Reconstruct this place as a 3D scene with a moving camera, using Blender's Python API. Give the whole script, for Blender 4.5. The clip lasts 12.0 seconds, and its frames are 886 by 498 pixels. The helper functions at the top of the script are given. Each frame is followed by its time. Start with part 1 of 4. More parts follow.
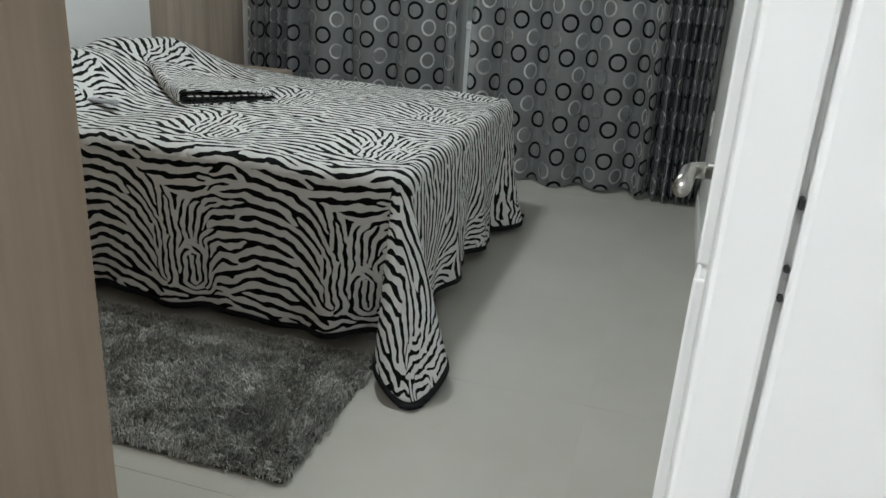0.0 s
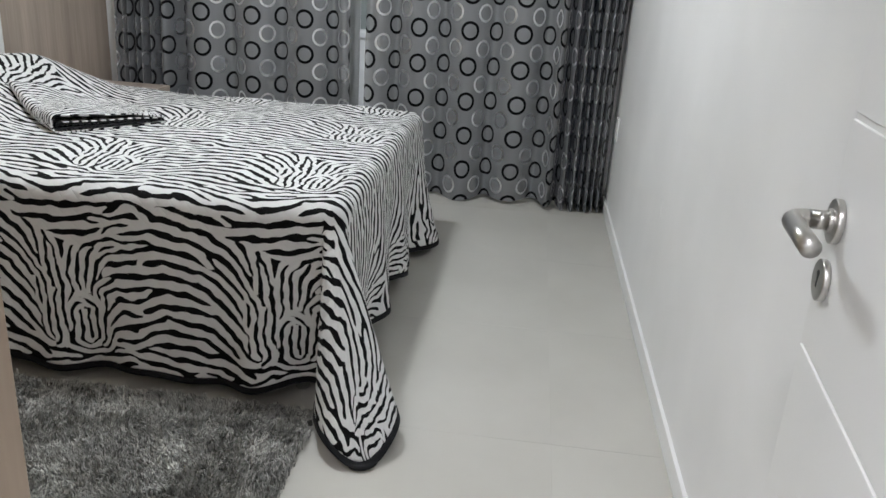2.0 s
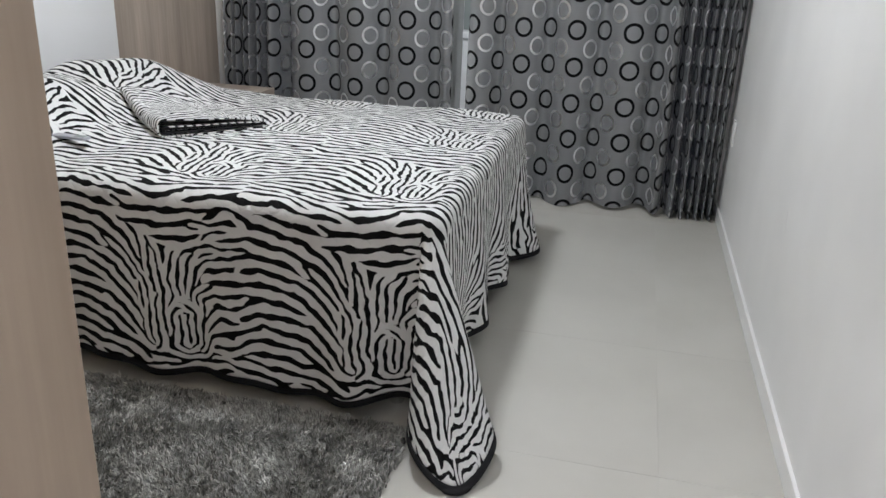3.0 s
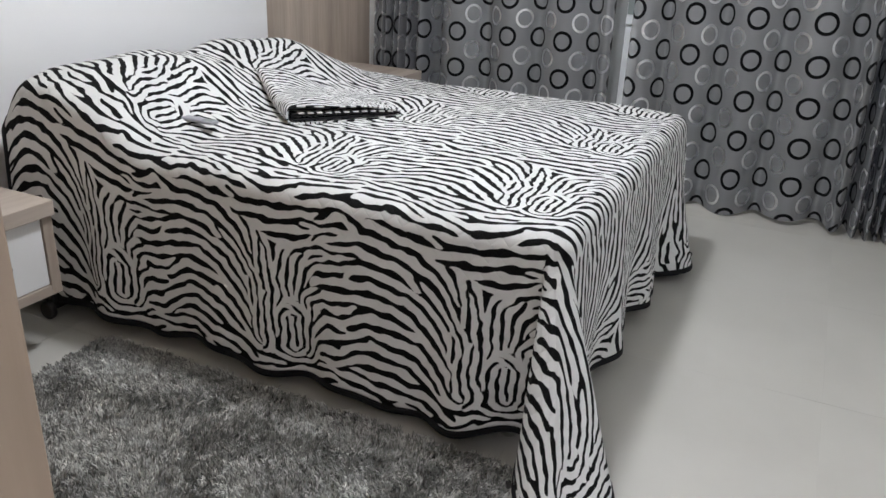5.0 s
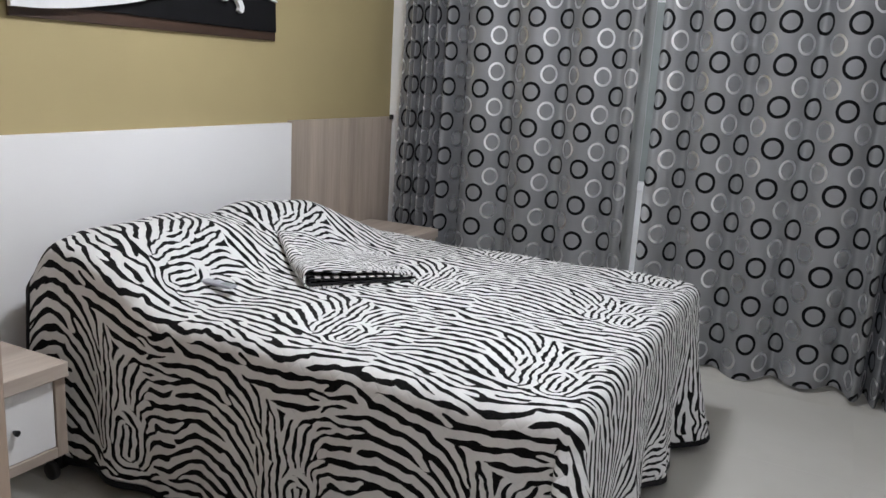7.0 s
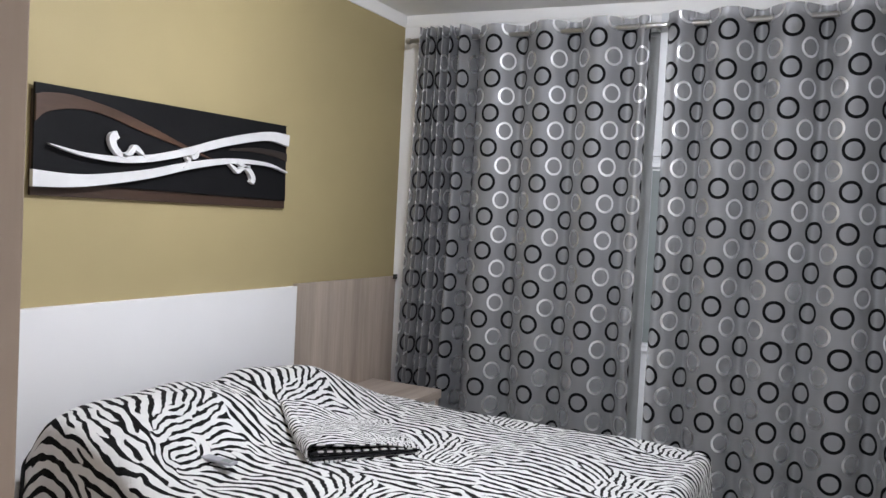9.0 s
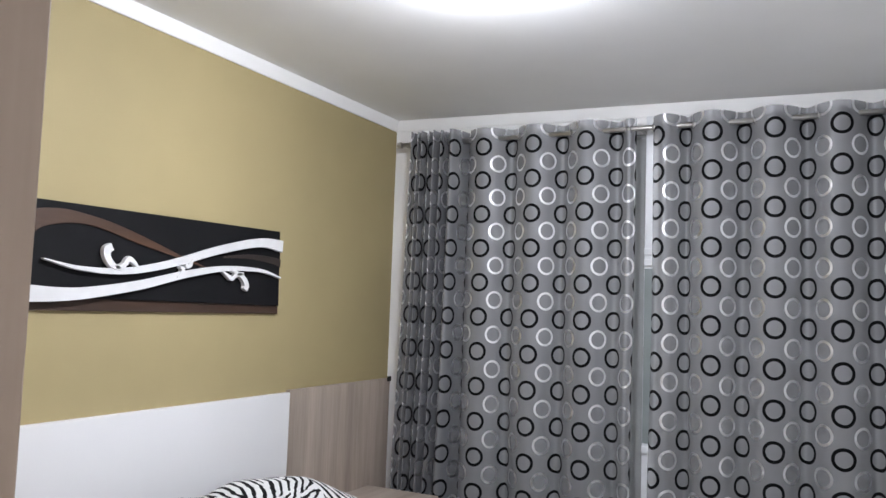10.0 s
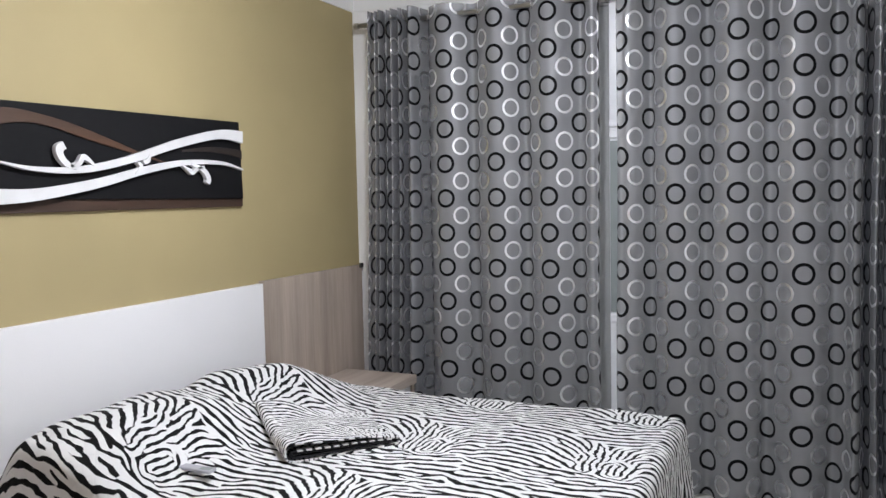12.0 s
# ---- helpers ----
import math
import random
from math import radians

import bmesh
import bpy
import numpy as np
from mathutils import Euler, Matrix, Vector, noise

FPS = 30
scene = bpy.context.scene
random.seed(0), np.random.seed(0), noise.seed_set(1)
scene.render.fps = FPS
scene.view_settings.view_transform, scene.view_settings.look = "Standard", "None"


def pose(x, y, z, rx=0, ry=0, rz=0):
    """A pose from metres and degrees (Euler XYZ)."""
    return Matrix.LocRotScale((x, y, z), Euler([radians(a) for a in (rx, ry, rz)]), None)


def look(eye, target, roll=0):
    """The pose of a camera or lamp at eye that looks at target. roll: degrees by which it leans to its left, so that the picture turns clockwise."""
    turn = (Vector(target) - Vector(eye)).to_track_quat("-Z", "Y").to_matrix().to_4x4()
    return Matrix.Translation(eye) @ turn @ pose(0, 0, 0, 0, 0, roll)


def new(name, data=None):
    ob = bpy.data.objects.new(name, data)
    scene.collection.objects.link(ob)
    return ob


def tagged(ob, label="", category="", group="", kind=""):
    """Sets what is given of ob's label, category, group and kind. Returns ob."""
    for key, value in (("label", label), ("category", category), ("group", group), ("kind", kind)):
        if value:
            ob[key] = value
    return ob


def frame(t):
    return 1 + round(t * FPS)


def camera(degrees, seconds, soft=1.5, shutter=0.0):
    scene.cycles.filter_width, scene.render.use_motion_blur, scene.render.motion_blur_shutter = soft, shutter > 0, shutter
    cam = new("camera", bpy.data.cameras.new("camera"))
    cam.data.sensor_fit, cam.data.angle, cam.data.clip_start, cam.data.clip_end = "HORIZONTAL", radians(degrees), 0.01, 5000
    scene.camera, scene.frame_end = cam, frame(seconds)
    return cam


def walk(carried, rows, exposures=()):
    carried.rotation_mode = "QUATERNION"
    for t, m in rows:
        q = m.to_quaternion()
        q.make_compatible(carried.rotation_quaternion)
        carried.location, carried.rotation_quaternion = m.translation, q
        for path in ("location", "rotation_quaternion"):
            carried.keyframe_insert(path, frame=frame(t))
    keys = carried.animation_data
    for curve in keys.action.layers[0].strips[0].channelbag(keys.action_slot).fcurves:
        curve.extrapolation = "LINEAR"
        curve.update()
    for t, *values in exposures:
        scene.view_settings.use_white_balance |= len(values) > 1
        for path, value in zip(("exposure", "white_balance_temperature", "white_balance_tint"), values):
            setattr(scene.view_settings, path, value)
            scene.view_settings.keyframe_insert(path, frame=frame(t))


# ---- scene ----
cam = camera(58.6, 12.0)
PATH = [
    (0, (2.912, 0.141, 1.358), (2.411, 1.942, 0.648), 3.6),
    (0.5, (2.824, 0.191, 1.359), (2.373, 1.999, 0.633), 3.2),
    (1, (2.714, 0.277, 1.359), (2.363, 2.119, 0.662), 2.7),
    (1.5, (2.654, 0.328, 1.352), (2.425, 2.195, 0.673), 2.8),
    (2, (2.633, 0.346, 1.346), (2.452, 2.218, 0.665), 3.7),
    (2.5, (2.621, 0.382, 1.351), (2.32, 2.237, 0.667), 3.2),
    (3, (2.605, 0.467, 1.348), (2.181, 2.293, 0.65), 2.3),
    (3.5, (2.585, 0.593, 1.356), (2.04, 2.375, 0.631), 1.1),
    (3.7, (2.587, 0.636, 1.356), (2.0, 2.399, 0.615), 0.7),
    (5.3, (2.594, 0.766, 1.361), (1.803, 2.44, 0.605), 2.7),
    (5.5, (2.595, 0.766, 1.365), (1.802, 2.453, 0.642), 2.8),
    (6, (2.592, 0.776, 1.396), (1.771, 2.484, 0.757), 3.0),
    (6.5, (2.589, 0.784, 1.433), (1.74, 2.517, 0.909), 3.5),
    (7, (2.591, 0.779, 1.458), (1.717, 2.525, 1.026), 3.2),
    (7.2, (2.591, 0.778, 1.473), (1.705, 2.526, 1.073), 3.1),
    (8.8, (2.573, 0.769, 1.547), (1.660, 2.545, 1.433), 3.0),
    (9, (2.571, 0.769, 1.567), (1.658, 2.547, 1.488), 3.0),
    (9.5, (2.556, 0.764, 1.591), (1.649, 2.546, 1.614), 2.6),
    (10, (2.557, 0.766, 1.628), (1.656, 2.545, 1.778), 2.0),
    (10.5, (2.558, 0.747, 1.673), (1.681, 2.522, 1.954), 1.7),
    (11, (2.564, 0.744, 1.661), (1.703, 2.524, 1.956), 1.3),
    (11.5, (2.552, 0.765, 1.633), (1.706, 2.573, 1.751), 0.1),
    (12, (2.565, 0.786, 1.6), (1.733, 2.6, 1.467), -1.2),
]
EXPOSURES = [(0.0, -0.70, 6620, 2), (0.5, -0.25, 6590, 2), (1.0, -0.15, 6580, 5), (1.5, -0.08, 6560, 8), (2.0, -0.10, 6540, 9), (3.5, -0.1, 6560, 11), (5.5, 0.03, 6560, 12), (7.0, -0.1, 6530, 13), (9.0, -0.05, 6480, 15), (10.0, 0.04, 6400, 15), (10.5, -0.05, 6360, 15), (11.0, -0.48, 6420, 15), (11.5, -0.27, 6480, 15), (12.0, 0.08, 6480, 15)]
walk(cam, [(t, look(eye, target, roll)) for t, eye, target, roll in PATH], EXPOSURES)


# ---- world: night outside, the light comes from the lamps ----
world = bpy.data.worlds.new("night")
world.use_nodes = True
world.node_tree.nodes["Background"].inputs[0].default_value = (0.25, 0.35, 0.6, 1)
world.node_tree.nodes["Background"].inputs[1].default_value = 0.012
scene.world = world
LAMP_GLOW, HALL_GLOW = 188.0, 138.0

# ---- plan ----
XR, YF, YD, ZC = 3.143, 5.10, 0.688, 2.820      # right wall, window wall, door wall's room face, ceiling
YH = 0.500                                     # hall face of the door wall
DX0, DX1, DH = 2.27, 2.92, 2.10             # door opening
WX0, WX1, WZ1 = 0.17, 3.08, 2.46              # balcony window opening


# ---- materials ----
class Nodes:
    """A material's node tree, with short ways to add to it."""

    def __init__(self, name, rough=0.5, metal=0.0, spec=0.5):
        self.mat = bpy.data.materials.new(name)
        self.mat.use_nodes = True
        self.tree = self.mat.node_tree
        self.bsdf = self.tree.nodes["Principled BSDF"]
        self.out = self.tree.nodes["Material Output"]
        self.bsdf.inputs["Roughness"].default_value = rough
        self.bsdf.inputs["Metallic"].default_value = metal
        self.bsdf.inputs["Specular IOR Level"].default_value = spec

    def node(self, kind, **values):
        n = self.tree.nodes.new(kind)
        for k, v in values.items():
            n.inputs[k].default_value = v
        return n

    def link(self, a, b):
        self.tree.links.new(a, b)

    def math(self, op, a, b=None, c=None):
        n = self.tree.nodes.new("ShaderNodeMath")
        n.operation = op
        for i, v in enumerate((a, b, c)):
            if v is None:
                continue
            if isinstance(v, (int, float)):
                n.inputs[i].default_value = v
            else:
                self.link(v, n.inputs[i])
        return n.outputs[0]

    def coords(self, scale=(1, 1, 1)):
        c = self.tree.nodes.new("ShaderNodeTexCoord")
        m = self.node("ShaderNodeMapping", Scale=scale)
        self.link(c.outputs["Object"], m.inputs["Vector"])
        return m.outputs[0]

    def noise(self, scale, detail=3.0, vec=None, rough=0.55):
        n = self.node("ShaderNodeTexNoise", Scale=scale, Detail=detail, Roughness=rough)
        self.link(self.coords() if vec is None else vec, n.inputs["Vector"])
        return n.outputs[0]

    def ramp(self, fac, stops):
        r = self.tree.nodes.new("ShaderNodeValToRGB")
        els = r.color_ramp.elements
        while len(els) < len(stops):
            els.new(0.5)
        for e, (p, col) in zip(els, stops):
            e.position, e.color = p, (*col, 1)
        self.link(fac, r.inputs[0])
        return r.outputs[0]

    def mix(self, fac, a, b):
        n = self.tree.nodes.new("ShaderNodeMix")
        n.data_type = "RGBA"
        for sock, v in ((n.inputs[0], fac), (n.inputs[6], a), (n.inputs[7], b)):
            if isinstance(v, (int, float)):
                sock.default_value = v
            elif isinstance(v, tuple):
                sock.default_value = (*v, 1)
            else:
                self.link(v, sock)
        return n.outputs[2]

    def bump(self, height, strength=0.3, distance=0.002):
        n = self.node("ShaderNodeBump", Strength=strength, Distance=distance)
        self.link(height, n.inputs["Height"])
        self.link(n.outputs[0], self.bsdf.inputs["Normal"])

    def colour(self, sock):
        if isinstance(sock, tuple):
            self.bsdf.inputs["Base Color"].default_value = (*sock, 1)
        else:
            self.link(sock, self.bsdf.inputs["Base Color"])
        return self.mat


def paint(name, col, rough=0.6, vary=0.06, grain=0.25, spec=0.35):
    n = Nodes(name, rough, spec=spec)
    big = n.noise(1.3, 3)
    fine = n.noise(160, 2)
    n.bump(n.math("ADD", fine, n.math("MULTIPLY", n.noise(22, 3), 0.6)), grain, 0.001)
    dark = tuple(c * (1 - vary) for c in col)
    light = tuple(min(1, c * (1 + vary)) for c in col)
    return n.colour(n.ramp(big, [(0.3, dark), (0.7, light)]))


def plain(name, col, rough=0.5, metal=0.0, spec=0.5):
    n = Nodes(name, rough, metal, spec)
    f = n.noise(60, 2)
    n.bump(f, 0.08, 0.0006)
    return n.colour(n.ramp(n.noise(9, 2), [(0.3, tuple(c * 0.93 for c in col)), (0.7, tuple(min(1, c * 1.05) for c in col))]))


def wood(name, dark, light, axis="z", rough=0.45, scale=1.0):
    n = Nodes(name, rough)
    k = {"z": (9, 9, 0.55), "y": (9, 0.55, 9), "x": (0.55, 9, 9)}[axis]
    k = tuple(c * scale for c in k)
    broad = n.noise(1.0, 4, n.coords(k), 0.6)
    fine = n.noise(1.0, 3, n.coords(tuple(c * 9 for c in k)), 0.6)
    f = n.math("ADD", n.math("MULTIPLY", broad, 0.75), n.math("MULTIPLY", fine, 0.25))
    n.bump(fine, 0.12, 0.0008)
    mid = tuple((a + b) / 2 for a, b in zip(dark, light))
    return n.colour(n.ramp(f, [(0.34, dark), (0.5, mid), (0.66, light)]))


WALL_WHITE = paint("white_wall_paint", (0.85, 0.85, 0.845), 0.5)
WALL_OCHRE = paint("ochre_wall_paint", (0.378, 0.310, 0.160), 0.65, 0.05, 0.4)
CEILING = paint("ceiling_paint", (0.85, 0.85, 0.845), 0.8, 0.03)
PLASTER = paint("white_cornice", (0.86, 0.86, 0.85), 0.6, 0.02, 0.1)
DOOR_WHITE = paint("white_door_lacquer", (0.84, 0.84, 0.83), 0.28, 0.02, 0.05, 0.5)
FRAME_WHITE = paint("white_frame_lacquer", (0.84, 0.84, 0.83), 0.4, 0.02, 0.05)
PANEL_WHITE = paint("white_headboard_laminate", (0.80, 0.80, 0.80), 0.45, 0.02, 0.3)
TAUPE = wood("taupe_oak", (0.30, 0.245, 0.20), (0.50, 0.42, 0.355))
TAUPE_Y = wood("taupe_oak_across", (0.33, 0.27, 0.225), (0.50, 0.43, 0.37), "y")
TAUPE_TALL = wood("taupe_wardrobe", (0.36, 0.275, 0.21), (0.47, 0.37, 0.29), scale=0.7)
STEEL = Nodes("brushed_steel", 0.3, 1.0)
STEEL.bump(STEEL.noise(1, 2, STEEL.coords((900, 900, 30))), 0.15, 0.0005)
STEEL = STEEL.colour((0.52, 0.51, 0.49))
CHROME = plain("chrome", (0.75, 0.75, 0.76), 0.12, 1.0)
BLACK = plain("black_plastic", (0.015, 0.015, 0.016), 0.45)
RUBBER = plain("grey_rubber_seal", (0.52, 0.52, 0.51), 0.7)
BINDING = plain("black_binding_tape", (0.012, 0.012, 0.014), 0.8, spec=0.2)
MATTRESS = plain("grey_bed_fabric", (0.10, 0.10, 0.105), 0.9, spec=0.1)
TICKING = plain("pale_mattress_ticking", (0.62, 0.62, 0.61), 0.9, spec=0.1)
ALUMINIUM = plain("white_aluminium", (0.72, 0.74, 0.76), 0.35)
BLIND = plain("pale_blind_fabric", (0.28, 0.288, 0.29), 0.8, spec=0.2)
STRAP = plain("grey_strap", (0.22, 0.25, 0.25), 0.6)
PIC_BLACK = plain("black_lacquered_board", (0.008, 0.008, 0.009), 0.6, spec=0.12)
PIC_BROWN = wood("brown_board", (0.05, 0.023, 0.011), (0.095, 0.045, 0.024), "y", 0.5)
PIC_BACK = wood("stained_back_board", (0.028, 0.015, 0.009), (0.055, 0.028, 0.016), "y", 0.55)
PIC_DARK = wood("dark_brown_board", (0.012, 0.009, 0.008), (0.03, 0.02, 0.014), "y", 0.6)
PIC_WHITE = plain("white_relief", (0.70, 0.70, 0.70), 0.6, spec=0.3)
GREY_PLASTIC = plain("pale_grey_plastic", (0.33, 0.34, 0.38), 0.4)


def glow(name, strength, col=(1, 1, 1)):
    n = Nodes(name)
    n.bsdf.inputs["Base Color"].default_value = (0.8, 0.8, 0.8, 1)
    n.bsdf.inputs["Emission Color"].default_value = (*col, 1)
    n.bsdf.inputs["Emission Strength"].default_value = strength
    return n.mat


LAMP_MAT = glow("lamp_diffuser_lit", LAMP_GLOW, (0.93, 0.98, 1.04))
HALL_MAT = glow("hall_diffuser_lit", HALL_GLOW, (0.98, 0.98, 1.06))


def tile_material():
    n = Nodes("pale_porcelain_tile", 0.22, spec=0.5)
    info = n.tree.nodes.new("ShaderNodeObjectInfo")
    big = n.noise(2.2, 4)
    col = n.ramp(big, [(0.3, (0.49, 0.477, 0.437)), (0.7, (0.54, 0.527, 0.485))])
    tone = n.math("MULTIPLY_ADD", info.outputs["Random"], 0.016, 0.992)
    hsv = n.node("ShaderNodeHueSaturation")
    n.link(tone, hsv.inputs["Value"])
    n.link(col, hsv.inputs["Color"])
    n.link(n.math("MULTIPLY_ADD", n.noise(3, 2), 0.06, 0.30), n.bsdf.inputs["Roughness"])
    return n.colour(hsv.outputs[0])


TILE = tile_material()
GROUT = plain("grey_grout", (0.52, 0.505, 0.46), 0.45)


def glass_material():
    n = Nodes("window_glass", 0.02)
    n.bsdf.inputs["Transmission Weight"].default_value = 1.0
    n.bsdf.inputs["IOR"].default_value = 1.45
    return n.colour((0.9, 0.95, 0.95))


GLASS = glass_material()


def curtain_material():
    """Grey sheer with rows of black velvet rings and rows of silver foil rings between them; UV is in metres."""
    n = Nodes("ringed_grey_sheer", 0.42, spec=0.6)
    uv = n.tree.nodes.new("ShaderNodeUVMap")
    sep = n.tree.nodes.new("ShaderNodeSeparateXYZ")
    n.link(uv.outputs[0], sep.inputs[0])
    u, v = sep.outputs[0], sep.outputs[1]
    pitch_u, pitch_v = 0.190, 0.198

    def ring(du, dv, radius, width):
        def cell(c, off, pitch):
            f = n.math("FRACT", n.math("ADD", n.math("DIVIDE", c, pitch), off))
            return n.math("MULTIPLY", n.math("SUBTRACT", f, 0.5), pitch)
        a, b = cell(u, du, pitch_u), cell(v, dv, pitch_v)
        wob = n.math("MULTIPLY_ADD", n.noise(28, 2), 0.003, -0.0015)
        r = n.math("ADD", n.math("SQRT", n.math("ADD", n.math("MULTIPLY", a, a), n.math("MULTIPLY", b, b))), wob)
        d = n.math("ABSOLUTE", n.math("SUBTRACT", r, radius))
        return n.math("SUBTRACT", 1.0, n.math("SMOOTH_MIN", 1.0, n.math("MAXIMUM", n.math("MULTIPLY_ADD", d, 1 / 0.002, -width / 0.002), 0.0), 0.05))

    dark = ring(0.0, 0.0, 0.046, 0.0074)
    silver = ring(0.5, 0.5, 0.045, 0.0054)
    weave = n.noise(1.0, 2, n.coords((700, 700, 120)))
    n.bsdf.inputs["Sheen Weight"].default_value = 0.04
    base = n.ramp(n.noise(3.0, 3, n.coords((3, 3, 0.3))), [(0.3, (0.42, 0.425, 0.447)), (0.7, (0.49, 0.495, 0.52))])
    col = n.mix(dark, base, (0.006, 0.006, 0.007))
    col = n.mix(silver, col, (0.93, 0.93, 0.95))
    n.link(n.math("MULTIPLY_ADD", silver, 0.62, n.math("MULTIPLY_ADD", dark, -0.38, 0.38)), n.bsdf.inputs["Metallic"])
    n.link(n.math("SUBTRACT", 0.55, n.math("MULTIPLY", silver, 0.20)), n.bsdf.inputs["Roughness"])
    n.link(n.math("MULTIPLY_ADD", dark, -0.57, 0.6), n.bsdf.inputs["Specular IOR Level"])
    n.colour(col)
    n.bump(weave, 0.25, 0.0008)
    lit = n.tree.nodes.new("ShaderNodeBsdfTranslucent")
    n.link(n.mix(dark, (0.24, 0.24, 0.26), (0.004, 0.004, 0.004)), lit.inputs[0])
    clear = n.tree.nodes.new("ShaderNodeBsdfTransparent")
    m1, m2 = n.tree.nodes.new("ShaderNodeMixShader"), n.tree.nodes.new("ShaderNodeMixShader")
    m1.inputs[0].default_value = 0.2
    n.link(n.bsdf.outputs[0], m1.inputs[1])
    n.link(lit.outputs[0], m1.inputs[2])
    solid = n.math("MAXIMUM", dark, silver)
    open_part = n.math("MULTIPLY", n.math("SUBTRACT", 1.0, solid), 0.47)
    n.link(open_part, m2.inputs[0])
    n.link(m1.outputs[0], m2.inputs[1])
    n.link(clear.outputs[0], m2.inputs[2])
    n.link(m2.outputs[0], n.out.inputs[0])
    return n.mat


CURTAIN = curtain_material()


def zebra_material():
    """White quilted cotton with printed black stripes; the mesh carries the print as the attribute 'stripe'."""
    n = Nodes("zebra_print_quilt", 0.85, spec=0.1)
    at = n.tree.nodes.new("ShaderNodeAttribute")
    at.attribute_name = "stripe"
    rough_edge = n.math("MULTIPLY_ADD", n.noise(90, 2), 0.10, -0.05)
    s = n.math("ADD", at.outputs["Fac"], rough_edge)
    thick = n.math("MULTIPLY_ADD", n.noise(9, 2), 1.5, -0.75)
    f = n.math("ADD", n.math("MULTIPLY_ADD", s, 5.0, -0.95), thick)
    clampn = n.tree.nodes.new("ShaderNodeClamp")
    n.link(f, clampn.inputs[0])
    white = n.ramp(n.noise(5, 3), [(0.3, (0.65, 0.65, 0.647)), (0.7, (0.715, 0.715, 0.71))])
    black = n.ramp(n.noise(300, 2), [(0.35, (0.005, 0.005, 0.0055)), (0.7, (0.011, 0.011, 0.0115))])
    uv = n.tree.nodes.new("ShaderNodeUVMap")
    sep = n.tree.nodes.new("ShaderNodeSeparateXYZ")
    n.link(uv.outputs[0], sep.inputs[0])
    p = n.math("ABSOLUTE", n.math("SINE", n.math("MULTIPLY", n.math("ADD", sep.outputs[0], sep.outputs[1]), 62.0)))
    q = n.math("ABSOLUTE", n.math("SINE", n.math("MULTIPLY", n.math("SUBTRACT", sep.outputs[0], sep.outputs[1]), 62.0)))
    quilt = n.math("POWER", n.math("MINIMUM", p, q), 0.5)
    n.bump(n.math("ADD", quilt, n.math("MULTIPLY", n.noise(500, 2), 0.15)), 0.55, 0.004)
    return n.colour(n.mix(clampn.outputs[0], white, black))


ZEBRA = zebra_material()


def rug_material():
    n = Nodes("grey_shag_pile", 0.75, spec=0.25)
    g = n.tree.nodes.new("ShaderNodeNewGeometry")
    c = n.ramp(g.outputs["Random Per Island"], [(0.0, (0.26, 0.26, 0.245)), (0.5, (0.52, 0.52, 0.495)), (1.0, (0.80, 0.795, 0.765))])
    patch = n.ramp(n.noise(6.5, 5), [(0.36, (0.62, 0.62, 0.62)), (0.68, (1.2, 1.2, 1.2))])
    m = n.tree.nodes.new("ShaderNodeMix")
    m.data_type, m.blend_type = "RGBA", "MULTIPLY"
    m.inputs[0].default_value = 1.0
    n.link(c, m.inputs[6])
    n.link(patch, m.inputs[7])
    return n.colour(m.outputs[2])


RUG = rug_material()
RUG_BACK = plain("rug_backing", (0.10, 0.098, 0.093), 0.95, spec=0.1)


# ---- mesh helpers ----
def thing(name, at, label, category, group="", kind=""):
    ob = new(name)
    ob.empty_display_size = 0.1
    ob.location = at
    return tagged(ob, label, category, group, kind)


def part(name, bm, material, parent=None, label="", smooth=False):
    """Link a bmesh in world places as one mesh object, under a thing or a part if given."""
    me = bpy.data.meshes.new(name)
    bm.to_mesh(me)
    bm.free()
    me.materials.append(material)
    if smooth:
        me.polygons.foreach_set("use_smooth", [True] * len(me.polygons))
    ob = new(name, me)
    if parent is not None:
        ob.parent = parent
        if parent.type == "EMPTY":
            ob.matrix_parent_inverse = Matrix.Translation(parent.location).inverted()
    if label:
        ob["label"] = label
    return ob


def box(x0, y0, z0, x1, y1, z1, bevel=0.0, seg=2, into=None):
    bm = bmesh.new() if into is None else into
    made = bmesh.ops.create_cube(bm, size=1, matrix=Matrix.LocRotScale(((x0 + x1) / 2, (y0 + y1) / 2, (z0 + z1) / 2), None, (abs(x1 - x0), abs(y1 - y0), abs(z1 - z0))))
    if bevel:
        edges = list({e for v in made["verts"] for e in v.link_edges})
        bmesh.ops.bevel(bm, geom=edges, offset=bevel, segments=seg, affect="EDGES", profile=0.5)
    return bm


def cylinder(p, q, r, seg=24, r2=None, bevel=0.0, into=None):
    bm = bmesh.new() if into is None else into
    p, q = Vector(p), Vector(q)
    turn = (q - p).to_track_quat("Z", "Y").to_matrix().to_4x4()
    made = bmesh.ops.create_cone(bm, cap_ends=True, segments=seg, radius1=r, radius2=r if r2 is None else r2, depth=(q - p).length,
                                 matrix=Matrix.Translation((p + q) / 2) @ turn)
    if bevel:
        edges = [e for e in {e for v in made["verts"] for e in v.link_edges} if any(len(f.verts) > 4 for f in e.link_faces)]
        bmesh.ops.bevel(bm, geom=edges, offset=bevel, segments=2, affect="EDGES", profile=0.5)
    return bm


